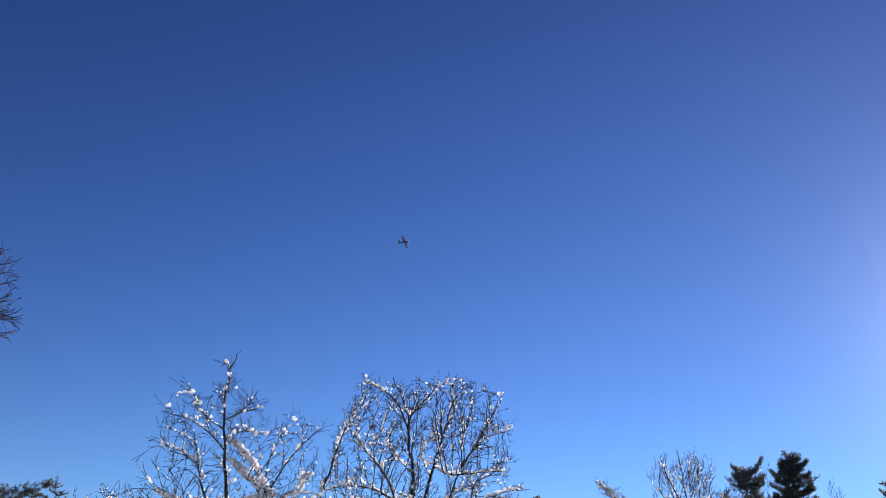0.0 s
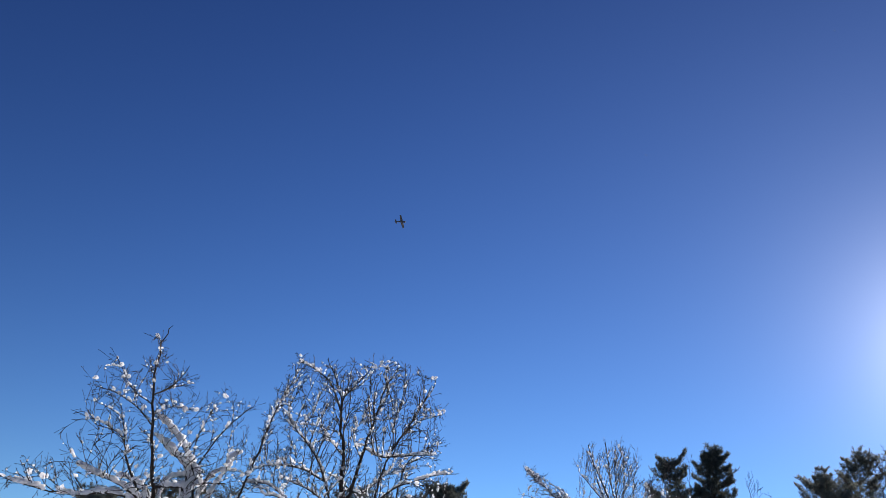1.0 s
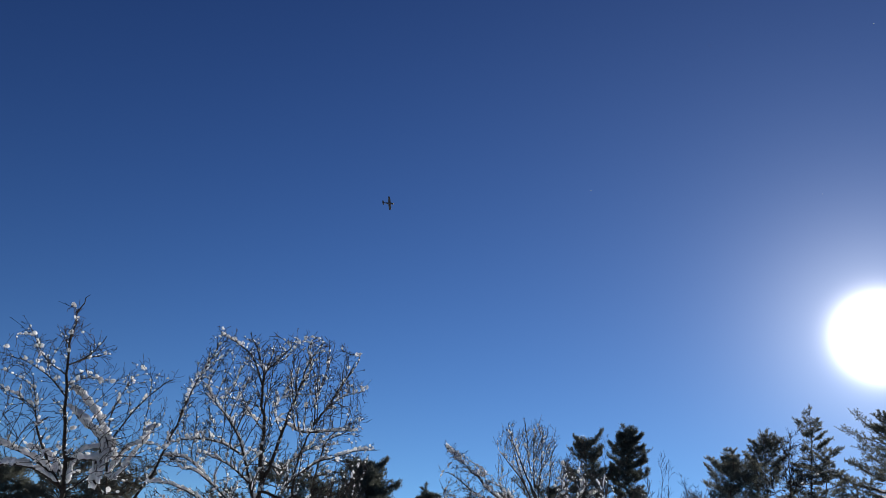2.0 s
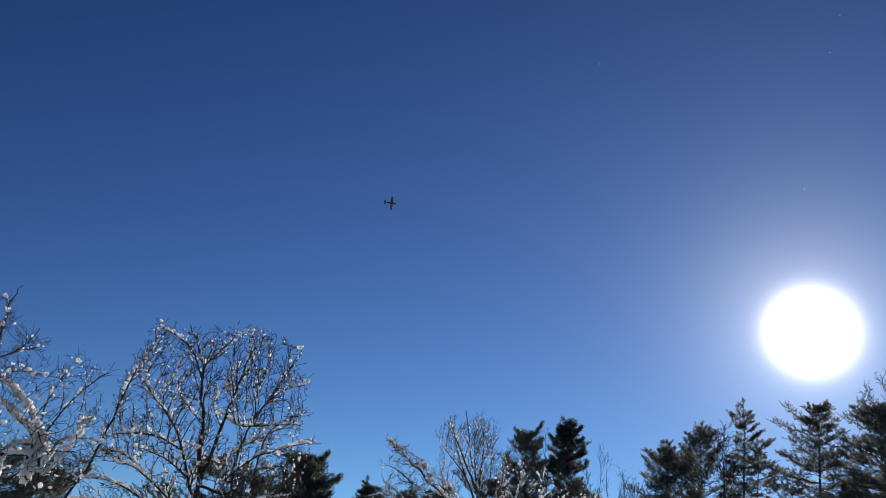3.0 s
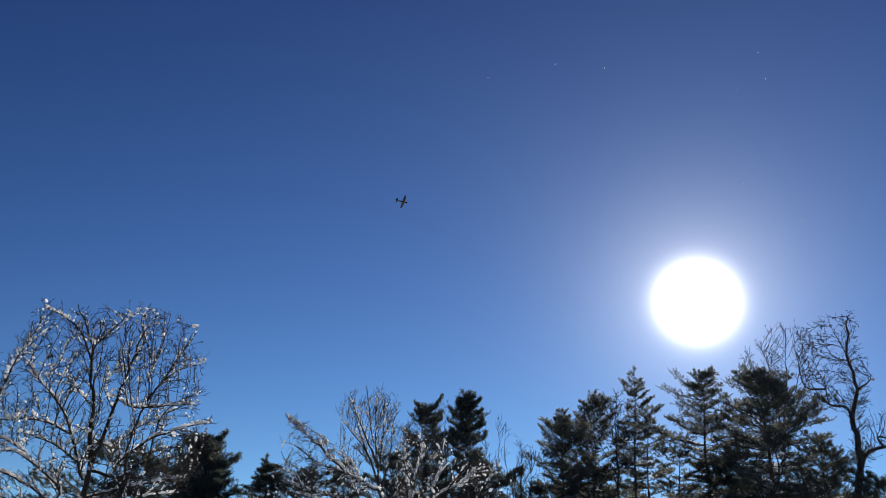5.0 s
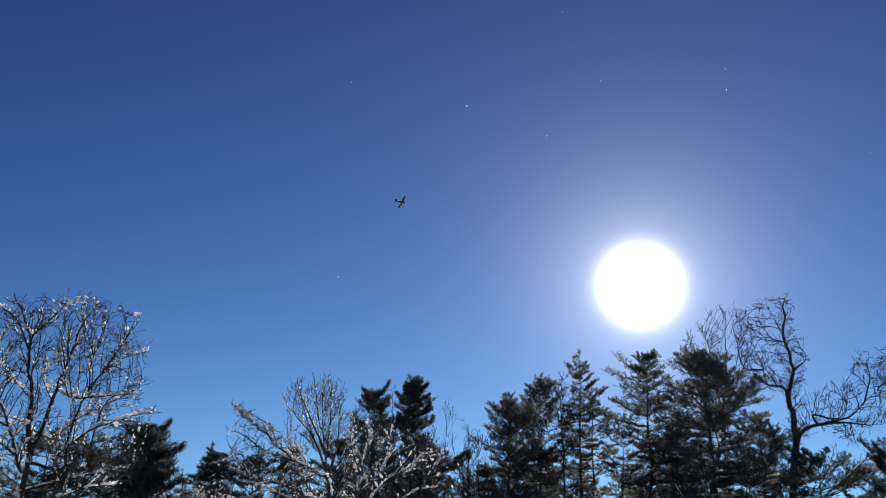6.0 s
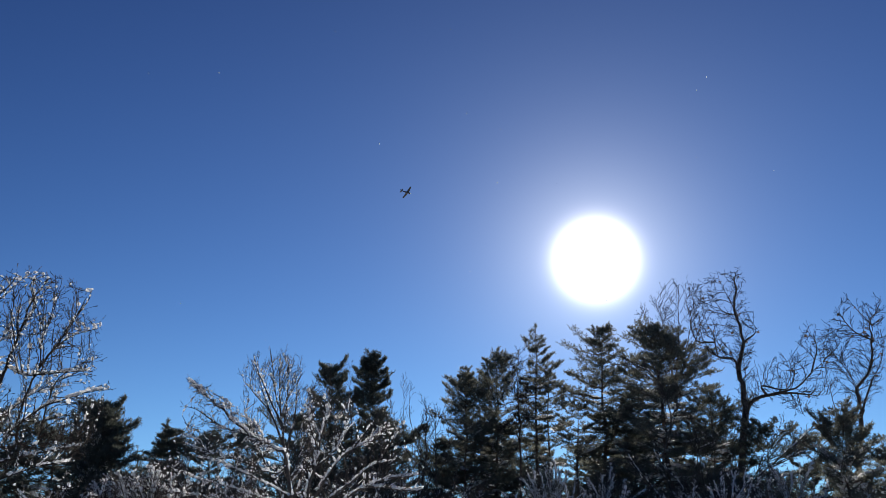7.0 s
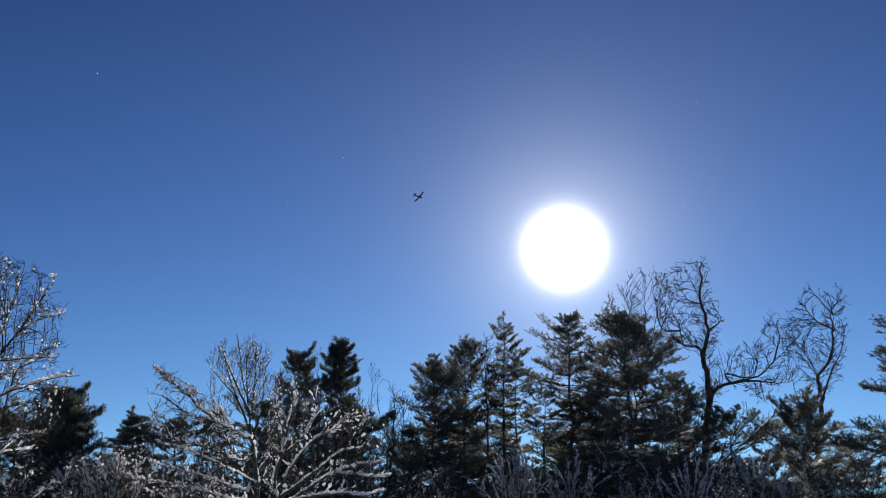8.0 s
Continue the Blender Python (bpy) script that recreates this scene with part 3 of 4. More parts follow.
conifer("dense dark pine with a few flecks of snow", 10.2, 60, 8.4, ROUND, 128, snowy=0.9, **DENSE)
conifer("dense dark pine with a few flecks of snow", 15.0, 60, 9.4, ROUND, 129, snowy=0.9, **DENSE)
conifer("sunlit green pine under bare oaks", 22.2, 50, 7.3, [(0.1, 3.6), (0.5, 2.9), (0.8, 1.7), (1.0, 0.6)], 114, whorl=0.4, per=7, tilt=(50, 22, 2), snowy=0.8)
conifer("low green pine under bare oaks", 24.8, 54, 5.2, ROUND, 130, whorl=0.42, per=7, snowy=0.5)
conifer("dark pine at the end of the wood", 29.5, 45, 12.4, ROUND, 115, **DENSE)
conifer("low dark pine under a bare oak", 18.2, 54, 7.0, ROUND, 116, snowy=0.8, **DENSE)
for az, el, dist, seed in ((0.6, 6.0, 68, 140), (3.4, 6.4, 70, 141), (7.2, 5.6, 70, 143), (10.6, 6.6, 70, 144), (14.6, 7.2, 70, 145), (20.4, 4.6, 66, 148)):
    conifer("dark pine deep in the wood", az, dist, el, ROUND, seed, snowy=0.6, group="pines deep in the wood", **DENSE)
conifer("dark pine top behind a snowy crab apple", -40.8, 50, 5.4, ROUND, 150, **DENSE)
conifer("dark pine top behind a snowy crab apple", -37.6, 52, 4.6, ROUND, 151, **DENSE)
conifer("dark pine top behind a snowy crab apple", -44.4, 52, 4.0, ROUND, 152, **DENSE)
conifer("small spruce top beyond the snowy trees", -51.4, 52, 5.7, CONE, 117, **SPRUCE)
conifer("small spruce top beyond the snowy trees", -52.6, 52, 5.1, CONE, 118, **SPRUCE)
conifer("low pine beyond the snowy trees", -54.2, 52, 4.3, ROUND, 119, **DENSE)

# ---- the leafless trees ----
# shoots a metre, length, radius, crook, rise, least and most angle
FINE = [(6.5, 1.0, 0.011, 0.09, 0.10, 18, 45), (7, 0.5, 0.008, 0.1, 0.08, 18, 45), (6, 0.25, 0.007, 0.1, 0.05, 20, 45)]
TWISTED = [(10, 0.85, 0.008, 0.13, 0.06, 22, 60), (9, 0.4, 0.006, 0.14, 0.04, 22, 60), (6, 0.2, 0.0065, 0.14, 0.03, 25, 60)]
FAR_SHRUB = TWISTED[:2]
OAK = [(3.6, 2.0, 0.022, 0.11, 0.05, 28, 65), (5.5, 1.0, 0.013, 0.12, 0.03, 25, 60), (5.5, 0.5, 0.010, 0.12, 0.02, 25, 60)]
BIRCH = [(2.8, 1.9, 0.015, 0.07, 0.12, 15, 40), (5, 0.8, 0.01, 0.08, 0.08, 18, 42), (4, 0.4, 0.0085, 0.1, 0.05, 20, 45)]

t = BareTree("snowy_tree", "leafless crab apple with heavy white snow clumps", -40.6, 16, 1, BARK, TWIG, ())
t.limb(0.046, 0.4, (-41.0, 3.2), (-41.7, 6.2), (-42.4, 9.2), (-42.9, 11.5), (-43.0, 13.9), (-42.6, 15.1))
t.limb(0.028, 0.6, (-41.2, 3.3), (-43.1, 6.3), (-43.9, 8.4), (-44.6, 10.2))
t.limb(0.012, 0.3, (-42.8, 10.4), (-44.0, 10.8), (-44.9, 11.9), (-45.7, 12.8))
t.limb(0.015, 0.6, (-42.3, 8.9), (-43.5, 9.8), (-44.9, 10.4), (-46.5, 10.6))
t.limb(0.012, 0.3, (-43.6, 7.8), (-45.1, 8.5), (-46.3, 8.7))
t.limb(0.031, 2.6, (-41.4, 3.7), (-42.8, 4.5), (-44.0, 4.6), (-45.7, 4.2), (-48.4, 4.3), (-50.8, 4.8))
t.limb(0.025, 2.6, (-41.7, 4.3), (-43.4, 5.2), (-45.0, 5.6), (-46.1, 6.0))
t.limb(0.014, 0.3, (-42.7, 10.7), (-41.8, 11.4), (-41.2, 12.3), (-40.9, 13.1))
t.limb(0.012, 0.3, (-42.5, 11.0), (-41.4, 11.5), (-40.4, 11.9))
t.limb(0.025, 3.8, (-39.1, 5.9), (-40.0, 7.7), (-41.5, 9.1), (-42.6, 9.6))
t.limb(0.025, 3.8, (-39.5, 4.4), (-39.7, 6.6), (-41.1, 7.7), (-43.0, 9.0))
t.limb(0.022, 0.5, (-38.7, 3.9), (-39.5, 7.8), (-39.2, 9.6), (-38.7, 11.3))
t.limb(0.015, 0.5, (-39.2, 6.7), (-38.1, 9.1), (-36.9, 10.7), (-36.4, 11.1))
t.limb(0.019, 0.8, (-40.8, 3.7), (-39.3, 5.4), (-39.7, 7.1))
t.limb(0.009, 0.1, (-37.4, 6.3), (-37.5, 8.1), (-37.5, 9.4), (-37.7, 11.2))
t.limb(0.019, 2.0, (-38.3, 4.9), (-37.4, 6.8), (-37.1, 7.8), (-36.4, 8.2))
t.limb(0.019, 1.8, (-39.0, 4.5), (-38.5, 5.8), (-37.8, 6.8), (-36.1, 7.1))
t.limb(0.019, 2.2, (-40.8, 3.4), (-40.8, 5.6), (-39.8, 6.3), (-38.6, 6.1))
t.limb(0.019, 2.2, (-41.2, 4.2), (-42.4, 5.4), (-43.9, 5.7))
t.limb(0.012, 0.3, (-42.4, 9.4), (-41.4, 10.2), (-39.8, 10.2))
t.grow([(-51.2, 4.0), (-50.0, 5.3), (-47.6, 6.0), (-47.2, 8.0), (-46.8, 10.4), (-45.7, 12.4), (-44.5, 11.6), (-43.8, 13.6), (-42.8, 14.9), (-42.3, 13.0), (-41.0, 12.5), (-40.6, 11.4), (-38.6, 11.5), (-36.4, 11.5), (-35.9, 8.1), (-36.6, 3.4), (-50.0, 3.2)], 1600, 0.14, 0.09, 0.0055, 1.2, rise=0.0, keep_on=0.5, fan=0.5, crook=0.1, spurs=(4.5, 0.5, 5.5, 0.17))
t.finish(shoot_snow=0.24, size=0.046)

t = BareTree("snowy_tree", "leafless spreading tree with small tufts of snow", -30.4, 16, 2, BARK, TWIG, ())
t.limb(0.05, 0.5, (-29.7, 4.8), (-30.1, 7.5), (-30.2, 9.1), (-30.7, 10.8), (-30.9, 12.4), (-31.6, 13.7), (-32.3, 14.9))
t.limb(0.031, 0.5, (-36.8, 2.6), (-36.2, 5.6), (-35.8, 7.6), (-35.1, 10.7), (-34.5, 12.6), (-33.9, 14.4))
t.limb(0.028, 1.2, (-30.1, 4.8), (-31.4, 7.8), (-32.5, 9.2), (-33.8, 10.4), (-34.6, 11.7))
t.limb(0.019, 0.9, (-30.8, 11.6), (-31.9, 13.4), (-33.4, 14.2), (-34.2, 14.6))
t.limb(0.015, 0.4, (-30.9, 12.6), (-29.8, 13.6), (-29.1, 14.6), (-28.3, 15.3))
t.limb(0.037, 0.5, (-29.5, 4.9), (-29.2, 7.9), (-28.9, 9.9), (-28.5, 11.8), (-28.2, 13.5), (-27.6, 14.7), (-26.9, 15.5))
t.limb(0.019, 1.0, (-28.3, 12.1), (-28.0, 13.2), (-28.4, 14.6), (-27.6, 15.2))
t.limb(0.028, 0.5, (-27.9, 5.1), (-27.8, 6.9), (-27.6, 8.4), (-27.2, 9.8), (-27.3, 11.7), (-26.9, 13.2), (-26.5, 15.5))
t.limb(0.022, 0.5, (-27.3, 9.5), (-26.3, 11.3), (-25.6, 12.8), (-24.9, 14.8))
t.limb(0.022, 0.8, (-26.7, 5.2), (-26.4, 7.8), (-25.9, 9.3), (-24.0, 10.6))
t.limb(0.022, 1.3, (-28.3, 5.7), (-26.8, 7.3), (-25.4, 8.0), (-23.9, 8.6), (-22.8, 8.7))
t.limb(0.019, 1.3, (-28.9, 9.7), (-27.8, 9.2), (-25.6, 9.6), (-24.1, 9.8))
t.limb(0.015, 0.5, (-26.9, 10.3), (-25.7, 11.7), (-23.8, 12.5))
t.limb(0.025, 1.2, (-31.2, 4.1), (-33.7, 5.8), (-35.0, 5.8))
t.limb(0.019, 0.8, (-31.1, 7.2), (-32.9, 7.8), (-35.0, 7.6), (-36.2, 6.8))
t.limb(0.019, 0.8, (-30.6, 5.8), (-32.1, 6.6), (-34.3, 7.1))
t.limb(0.015, 0.7, (-30.0, 7.2), (-28.8, 6.8), (-27.5, 8.0), (-26.1, 8.9))
t.limb(0.015, 0.5, (-30.2, 8.9), (-31.5, 10.1), (-32.6, 11.7))
t.limb(0.015, 0.7, (-29.1, 8.8), (-29.8, 10.2), (-29.4, 11.3), (-29.0, 12.5))
t.limb(0.025, 1.3, (-29.7, 3.7), (-26.4, 4.8), (-24.9, 5.2), (-23.4, 5.6))
t.limb(0.019, 1.9, (-29.5, 2.6), (-26.5, 4.0), (-23.6, 4.5))
t.limb(0.013, 0.4, (-30.4, 12.8), (-29.5, 14.4), (-29.2, 15.3))
t.limb(0.013, 0.4, (-25.6, 12.8), (-25.0, 14.0), (-24.9, 14.7))
t.limb(0.022, 1.9, (-31.0, 3.0), (-33.5, 4.4), (-35.5, 4.9), (-37.5, 4.6))
t.limb(0.020, 1.9, (-31.0, 2.2), (-33.5, 3.2), (-36.0, 3.6), (-38.0, 3.3))
t.limb(0.020, 1.9, (-32.5, 5.0), (-34.5, 6.5), (-36.5, 6.4))
t.grow([(-37.4, 5.8), (-35.9, 8.1), (-35.9, 11.2), (-35.0, 13.4), (-34.2, 14.6), (-32.5, 14.4), (-30.7, 15.0), (-29.5, 14.5), (-28.1, 15.1), (-27.0, 15.4), (-26.1, 14.6), (-25.2, 13.8), (-24.4, 12.0), (-23.5, 10.5), (-23.8, 9.3), (-22.8, 8.5), (-23.3, 6.5), (-24.0, 3.6), (-37.0, 3.2)], 5200, 0.085, 0.085, 0.006, 1.5, rise=0.03, keep_on=0.5, fan=0.6, crook=0.12, spurs=(6.5, 0.36, 7, 0.14))
t.finish(shoot_snow=0.6, size=0.036)

t = BareTree("snowy_tree", "leaning leafless tree thickly dusted with snow", -11.2, 22, 3, BARK_GREY, TWIG_PALE, ())
t.limb(0.055, 1.8, (-11.4, 1.0), (-11.9, 4.9), (-12.8, 5.7), (-14.3, 6.4), (-15.9, 7.7), (-17.4, 8.8), (-18.6, 9.7))
t.limb(0.022, 1.0, (-14.3, 6.3), (-16.0, 6.8), (-17.7, 7.8), (-18.6, 8.0))
t.limb(0.022, 1.0, (-12.7, 4.1), (-14.8, 4.8), (-16.8, 5.3), (-18.2, 6.8), (-18.9, 8.0))
t.limb(0.022, 1.2, (-12.1, 3.0), (-14.3, 4.0), (-16.5, 4.8), (-18.3, 5.0))
t.limb(0.022, 1.4, (-12.3, 2.3), (-14.6, 3.0), (-17.0, 3.6), (-19.5, 4.3))
t.limb(0.022, 1.4, (-12.5, 1.7), (-14.9, 2.2), (-17.6, 2.7), (-19.6, 2.9))
t.limb(0.016, 0.8, (-15.3, 7.1), (-15.7, 7.9), (-15.9, 8.5))
t.limb(0.016, 0.8, (-13.5, 5.8), (-13.7, 6.7), (-14.3, 7.2))
t.grow([(-18.7, 9.8), (-17.5, 9.7), (-15.8, 8.5), (-13.6, 7.2), (-12.8, 5.3), (-12.9, 2.0), (-16.8, 1.4), (-20.2, 2.6), (-19.6, 5.0), (-18.8, 6.7), (-17.5, 7.4)], 3000, 0.11, 0.1, 0.005, 0.9, rise=0.3, keep_on=0.5, spurs=(5, 0.36, 6, 0.16))
t.finish(least=0.004, shoot_snow=0.85, size=0.042, frost=0.3)

t = BareTree("snowy_tree", "upright many-stemmed leafless tree with frosted twigs", -11.6, 27, 4, BARK_GREY, TWIG_PALE, ())
t.limb(0.06, 0.7, (-11.6, 1.8), (-12.1, 5.2), (-12.4, 7.3), (-13.1, 9.8), (-13.5, 11.9))
t.limb(0.04, 0.8, (-12.2, 6.0), (-13.1, 7.7), (-14.1, 8.8), (-15.2, 9.9))
t.limb(0.035, 0.7, (-12.4, 7.0), (-13.4, 8.9), (-14.3, 10.7), (-14.6, 11.8))
t.limb(0.035, 0.6, (-12.2, 6.2), (-12.2, 8.4), (-12.2, 10.1), (-12.6, 11.8))
t.limb(0.035, 0.6, (-11.9, 5.2), (-11.6, 7.8), (-11.6, 9.5), (-11.3, 10.9))
t.limb(0.03, 0.6, (-12.9, 7.6), (-13.7, 9.0), (-14.3, 10.8))
t.limb(0.03, 0.6, (-12.4, 7.3), (-12.7, 9.2), (-12.9, 11.3))
t.limb(0.05, 0.8, (-11.7, 3.1), (-11.2, 4.9), (-11.1, 6.8), (-11.3, 8.4))
t.limb(0.045, 0.8, (-11.7, 2.0), (-13.0, 4.2), (-14.1, 6.4), (-15.1, 8.4))
t.limb(0.04, 0.8, (-11.5, 2.0), (-10.7, 4.6), (-10.4, 7.0), (-10.5, 9.2))
t.grow([(-15.6, 8.8), (-15.2, 11.2), (-14.2, 11.8), (-13.3, 12.1), (-12.4, 11.8), (-11.4, 11.6), (-10.4, 9.8), (-10.0, 7.0), (-10.2, 3.4), (-11.2, 2.2), (-13.2, 2.6), (-14.4, 4.8)], 3600, 0.12, 0.11, 0.006, 1.1, rise=0.3, keep_on=0.6, fan=0.8, crook=0.08, spurs=(4, 0.55, 5, 0.2))
t.finish(least=0.005, shoot_snow=0.8, size=0.038, frost=0.25)

t = BareTree("snowy_tree", "low leafless tree with snow-laden slanting limbs", -10.4, 19, 5, BARK_GREY, TWIG_PALE, ())
t.limb(0.06, 1.5, (-10.3, 1.0), (-10.5, 2.8), (-10.1, 5.0), (-9.6, 7.4), (-9.4, 8.4))
t.limb(0.03, 1.3, (-10.4, 2.2), (-8.6, 5.1), (-6.8, 6.3), (-5.6, 7.6))
t.limb(0.035, 1.2, (-10.3, 1.4), (-8.0, 3.5), (-6.3, 4.8), (-4.5, 5.0))
t.limb(0.04, 1.5, (-10.3, 1.2), (-8.9, 2.1), (-6.8, 3.4), (-4.1, 3.2), (-2.7, 3.5))
t.limb(0.035, 1.6, (-9.4, 1.8), (-6.6, 2.2), (-4.8, 2.1), (-2.7, 2.7))
t.limb(0.03, 1.4, (-7.2, 3.2), (-5.6, 3.9), (-4.2, 4.1), (-3.2, 4.3))
t.limb(0.022, 0.9, (-9.8, 4.4), (-8.6, 6.1), (-8.1, 8.6))
t.limb(0.022, 0.9, (-10.0, 5.5), (-10.7, 7.4), (-10.9, 9.8))
t.limb(0.022, 0.9, (-7.7, 5.7), (-6.7, 7.2), (-5.7, 8.6))
t.limb(0.022, 0.9, (-6.3, 4.8), (-5.2, 6.4), (-4.4, 7.4))
t.grow([(-11.3, 8.6), (-10.9, 10.2), (-9.6, 8.6), (-8.1, 8.9), (-7.4, 7.6), (-5.7, 8.8), (-4.6, 7.8), (-3.6, 5.6), (-3.4, 3.6), (-4.0, 1.8), (-11.7, 1.5)], 2000, 0.13, 0.1, 0.0045, 0.9, rise=0.15, keep_on=0.5, fan=0.5, spurs=(5, 0.36, 6, 0.16))
t.finish(least=0.004, shoot_snow=0.5, size=0.04, frost=0.15)

t = BareTree("bare_tree", "thin leafless tree between tall pines", 3.0, 57, 6, BARK_PINE, TWIG, OAK)
t.limb(0.11, 0, (3.0, 2.3), (3.0, 7.0), (2.9, 10.2), (3.0, 12.2))
t.limb(0.04, 0, (3.0, 7.0), (2.2, 8.4), (1.9, 9.0))
t.limb(0.04, 0, (3.0, 7.6), (3.5, 8.9), (3.9, 10.0))
t.limb(0.04, 0, (3.0, 9.3), (2.5, 10.3), (2.7, 11.3))
t.finish(least=0.0095)

t = BareTree("bare_tree", "pale leafless tree in front of a dark pine", 12.9, 46, 7, BARK_GREY, TWIG_PALE, BIRCH)
t.limb(0.06, 0.6, (12.7, 1.9), (11.9, 5.0), (12.6, 7.5), (12.2, 9.3), (11.4, 10.6), (10.2, 11.2), (9.0, 11.0))
t.limb(0.04, 0.6, (11.7, 2.4), (10.6, 4.0), (9.9, 4.9), (9.0, 6.2))
t.limb(0.04, 0.6, (14.3, 1.9), (14.2, 4.2), (14.1, 5.6), (13.3, 8.0), (13.2, 8.9))
t.limb(0.04, 0.6, (13.6, 2.9), (14.1, 5.8), (13.8, 7.2), (12.6, 7.8))
t.limb(0.04, 0.6, (12.9, 2.1), (12.3, 3.7), (11.0, 4.9))
t.limb(0.03, 0.6, (14.1, 5.8), (15.1, 6.3), (14.3, 6.9))
t.limb(0.035, 1.3, (12.6, 1.2), (11.4, 3.2), (10.1, 4.9), (9.7, 5.7))
t.limb(0.03, 1.2, (14.4, 1.8), (14.7, 2.4), (14.5, 4.0), (14.0, 5.9))
t.limb(0.03, 1.2, (13.2, 1.8), (12.9, 3.6), (11.7, 5.0), (11.2, 6.3))
t.finish(least=0.008, shoot_snow=0.12, size=0.05)

t = BareTree("bare_tree", "slanting leafless tree with snow along its stem", 13.6, 44, 16, BARK_GREY, TWIG_PALE, BIRCH)
t.limb(0.07, 1.3, (13.8, 0.8), (16.2, 3.1), (18.3, 4.8), (20.0, 6.2), (20.9, 7.0))
t.limb(0.03, 0.8, (17.0, 3.8), (18.6, 6.2), (19.4, 8.2))
t.limb(0.03, 0.8, (18.3, 4.8), (19.8, 5.4), (21.4, 5.9))
t.limb(0.03, 0.8, (15.4, 2.4), (16.0, 4.8), (16.2, 7.0))
t.finish(least=0.008, shoot_snow=0.15, size=0.05)

t = BareTree("bare_tree", "leafless sapling clump in a gap of the wood", -3.4, 50, 8, BARK_GREY, TWIG, ())
t.limb(0.09, 0, (-3.4, 2.5), (-3.1, 5.0), (-3.1, 7.0), (-3.1, 8.3))
t.limb(0.04, 0, (-3.2, 5.2), (-3.8, 6.4), (-4.2, 8.1), (-4.2, 10.1))
t.limb(0.04, 0, (-3.1, 6.1), (-2.6, 7.0), (-2.2, 7.6))
t.limb(0.04, 0, (-3.2, 4.5), (-4.5, 6.1), (-4.6, 9.2), (-4.9, 9.8))
t.grow([(-5.5, 6.0), (-5.3, 9.0), (-4.5, 10.8), (-3.6, 9.8), (-2.8, 8.6), (-2.2, 6.5), (-3.0, 4.2), (-4.8, 4.2)], 520, 0.2, 0.2, 0.011, 1.2, rise=0.4, keep_on=0.5, fan=0.5, spurs=(2, 0.9, 2.5, 0.4))
t.finish(least=0.007, shoot_snow=0.06, size=0.06)

t = BareTree("bare_tree", "leafless dark-twigged tree behind frosted stems", -10.6, 46, 13, BARK_GREY, TWIG, ())
t.limb(0.11, 0, (-10.6, 2.0), (-10.7, 6.0), (-10.6, 9.4))
t.limb(0.05, 0, (-10.6, 4.5), (-11.6, 7.0), (-11.4, 8.8))
t.limb(0.05, 0, (-10.6, 5.0), (-9.8, 7.6), (-9.6, 9.0))
t.limb(0.05, 0, (-10.6, 3.5), (-8.8, 6.2), (-8.2, 8.4))
t.grow([(-12.0, 6.0), (-11.7, 9.4), (-10.6, 10.3), (-9.6, 9.9), (-8.4, 9.2), (-8.4, 6.0), (-10.5, 4.0)], 700, 0.2, 0.18, 0.012, 1.2, rise=0.2, keep_on=0.4, fan=0.4, spurs=(2, 0.8, 2.5, 0.35))
t.finish(least=0.0075)

t = BareTree("bare_tree", "leafless thin-stemmed tree among dark pines", -8.0, 48, 14, BARK_GREY, TWIG_PALE, ())
t.limb(0.09, 0.4, (-8.0, 2.0), (-7.9, 6.0), (-8.2, 10.6))
t.limb(0.05, 0.4, (-8.0, 5.0), (-9.4, 8.4), (-9.8, 10.8))
t.limb(0.05, 0.4, (-8.0, 5.5), (-7.2, 8.0), (-7.4, 9.6))
t.limb(0.05, 0.4, (-8.0, 4.0), (-6.0, 6.6), (-5.2, 8.6))
t.grow([(-10.3, 8.0), (-9.9, 11.3), (-9.0, 11.0), (-8.2, 11.5), (-7.2, 10.0), (-6.0, 8.8), (-4.8, 9.0), (-5.2, 6.4), (-7.6, 4.4), (-9.4, 5.2)], 800, 0.2, 0.18, 0.011, 1.2, rise=0.35, keep_on=0.5, fan=0.4, spurs=(2, 0.8, 2.5, 0.35))
t.finish(least=0.0075, shoot_snow=0.12, size=0.05)

t = BareTree("bare_tree", "leafless round-headed small tree in a gap of the wood", -2.2, 52, 15, BARK_GREY, TWIG, ())
t.limb(0.1, 0, (-2.3, 2.0), (-2.4, 4.4), (-2.5, 7.2))
t.limb(0.05, 0, (-2.4, 4.0), (-1.6, 5.8), (-1.7, 7.2))
t.limb(0.05, 0, (-2.4, 4.0), (-3.6, 5.6), (-3.6, 7.0))
t.grow([(-3.9, 5.2), (-3.6, 7.8), (-2.7, 8.8), (-1.8, 8.6), (-1.2, 7.2), (-1.4, 5.0), (-2.6, 3.8)], 650, 0.2, 0.18, 0.0115, 1.0, keep_on=0.4, fan=0.3, spurs=(2.2, 0.8, 2.5, 0.35))
t.finish(least=0.0095)

t = BareTree("oak_tree", "tall leafless oak with a crooked bare trunk", 16.0, 56, 9, BARK_GREY, TWIG, (), 1.6)
t.limb(0.3, 0, (15.9, 0.8), (17.0, 7.0), (17.1, 9.1), (16.9, 10.6), (17.4, 12.3), (17.1, 14.1), (17.2, 16.2), (17.6, 16.7))
t.limb(0.16, 0, (17.1, 7.8), (17.7, 8.7), (19.5, 9.0), (21.1, 8.8), (22.5, 8.8))
t.limb(0.12, 0, (18.9, 9.0), (20.2, 9.3), (21.2, 10.2), (22.4, 11.1))
t.limb(0.08, 0, (18.2, 9.5), (19.5, 9.2), (20.1, 9.9), (20.0, 10.7), (19.7, 11.0))
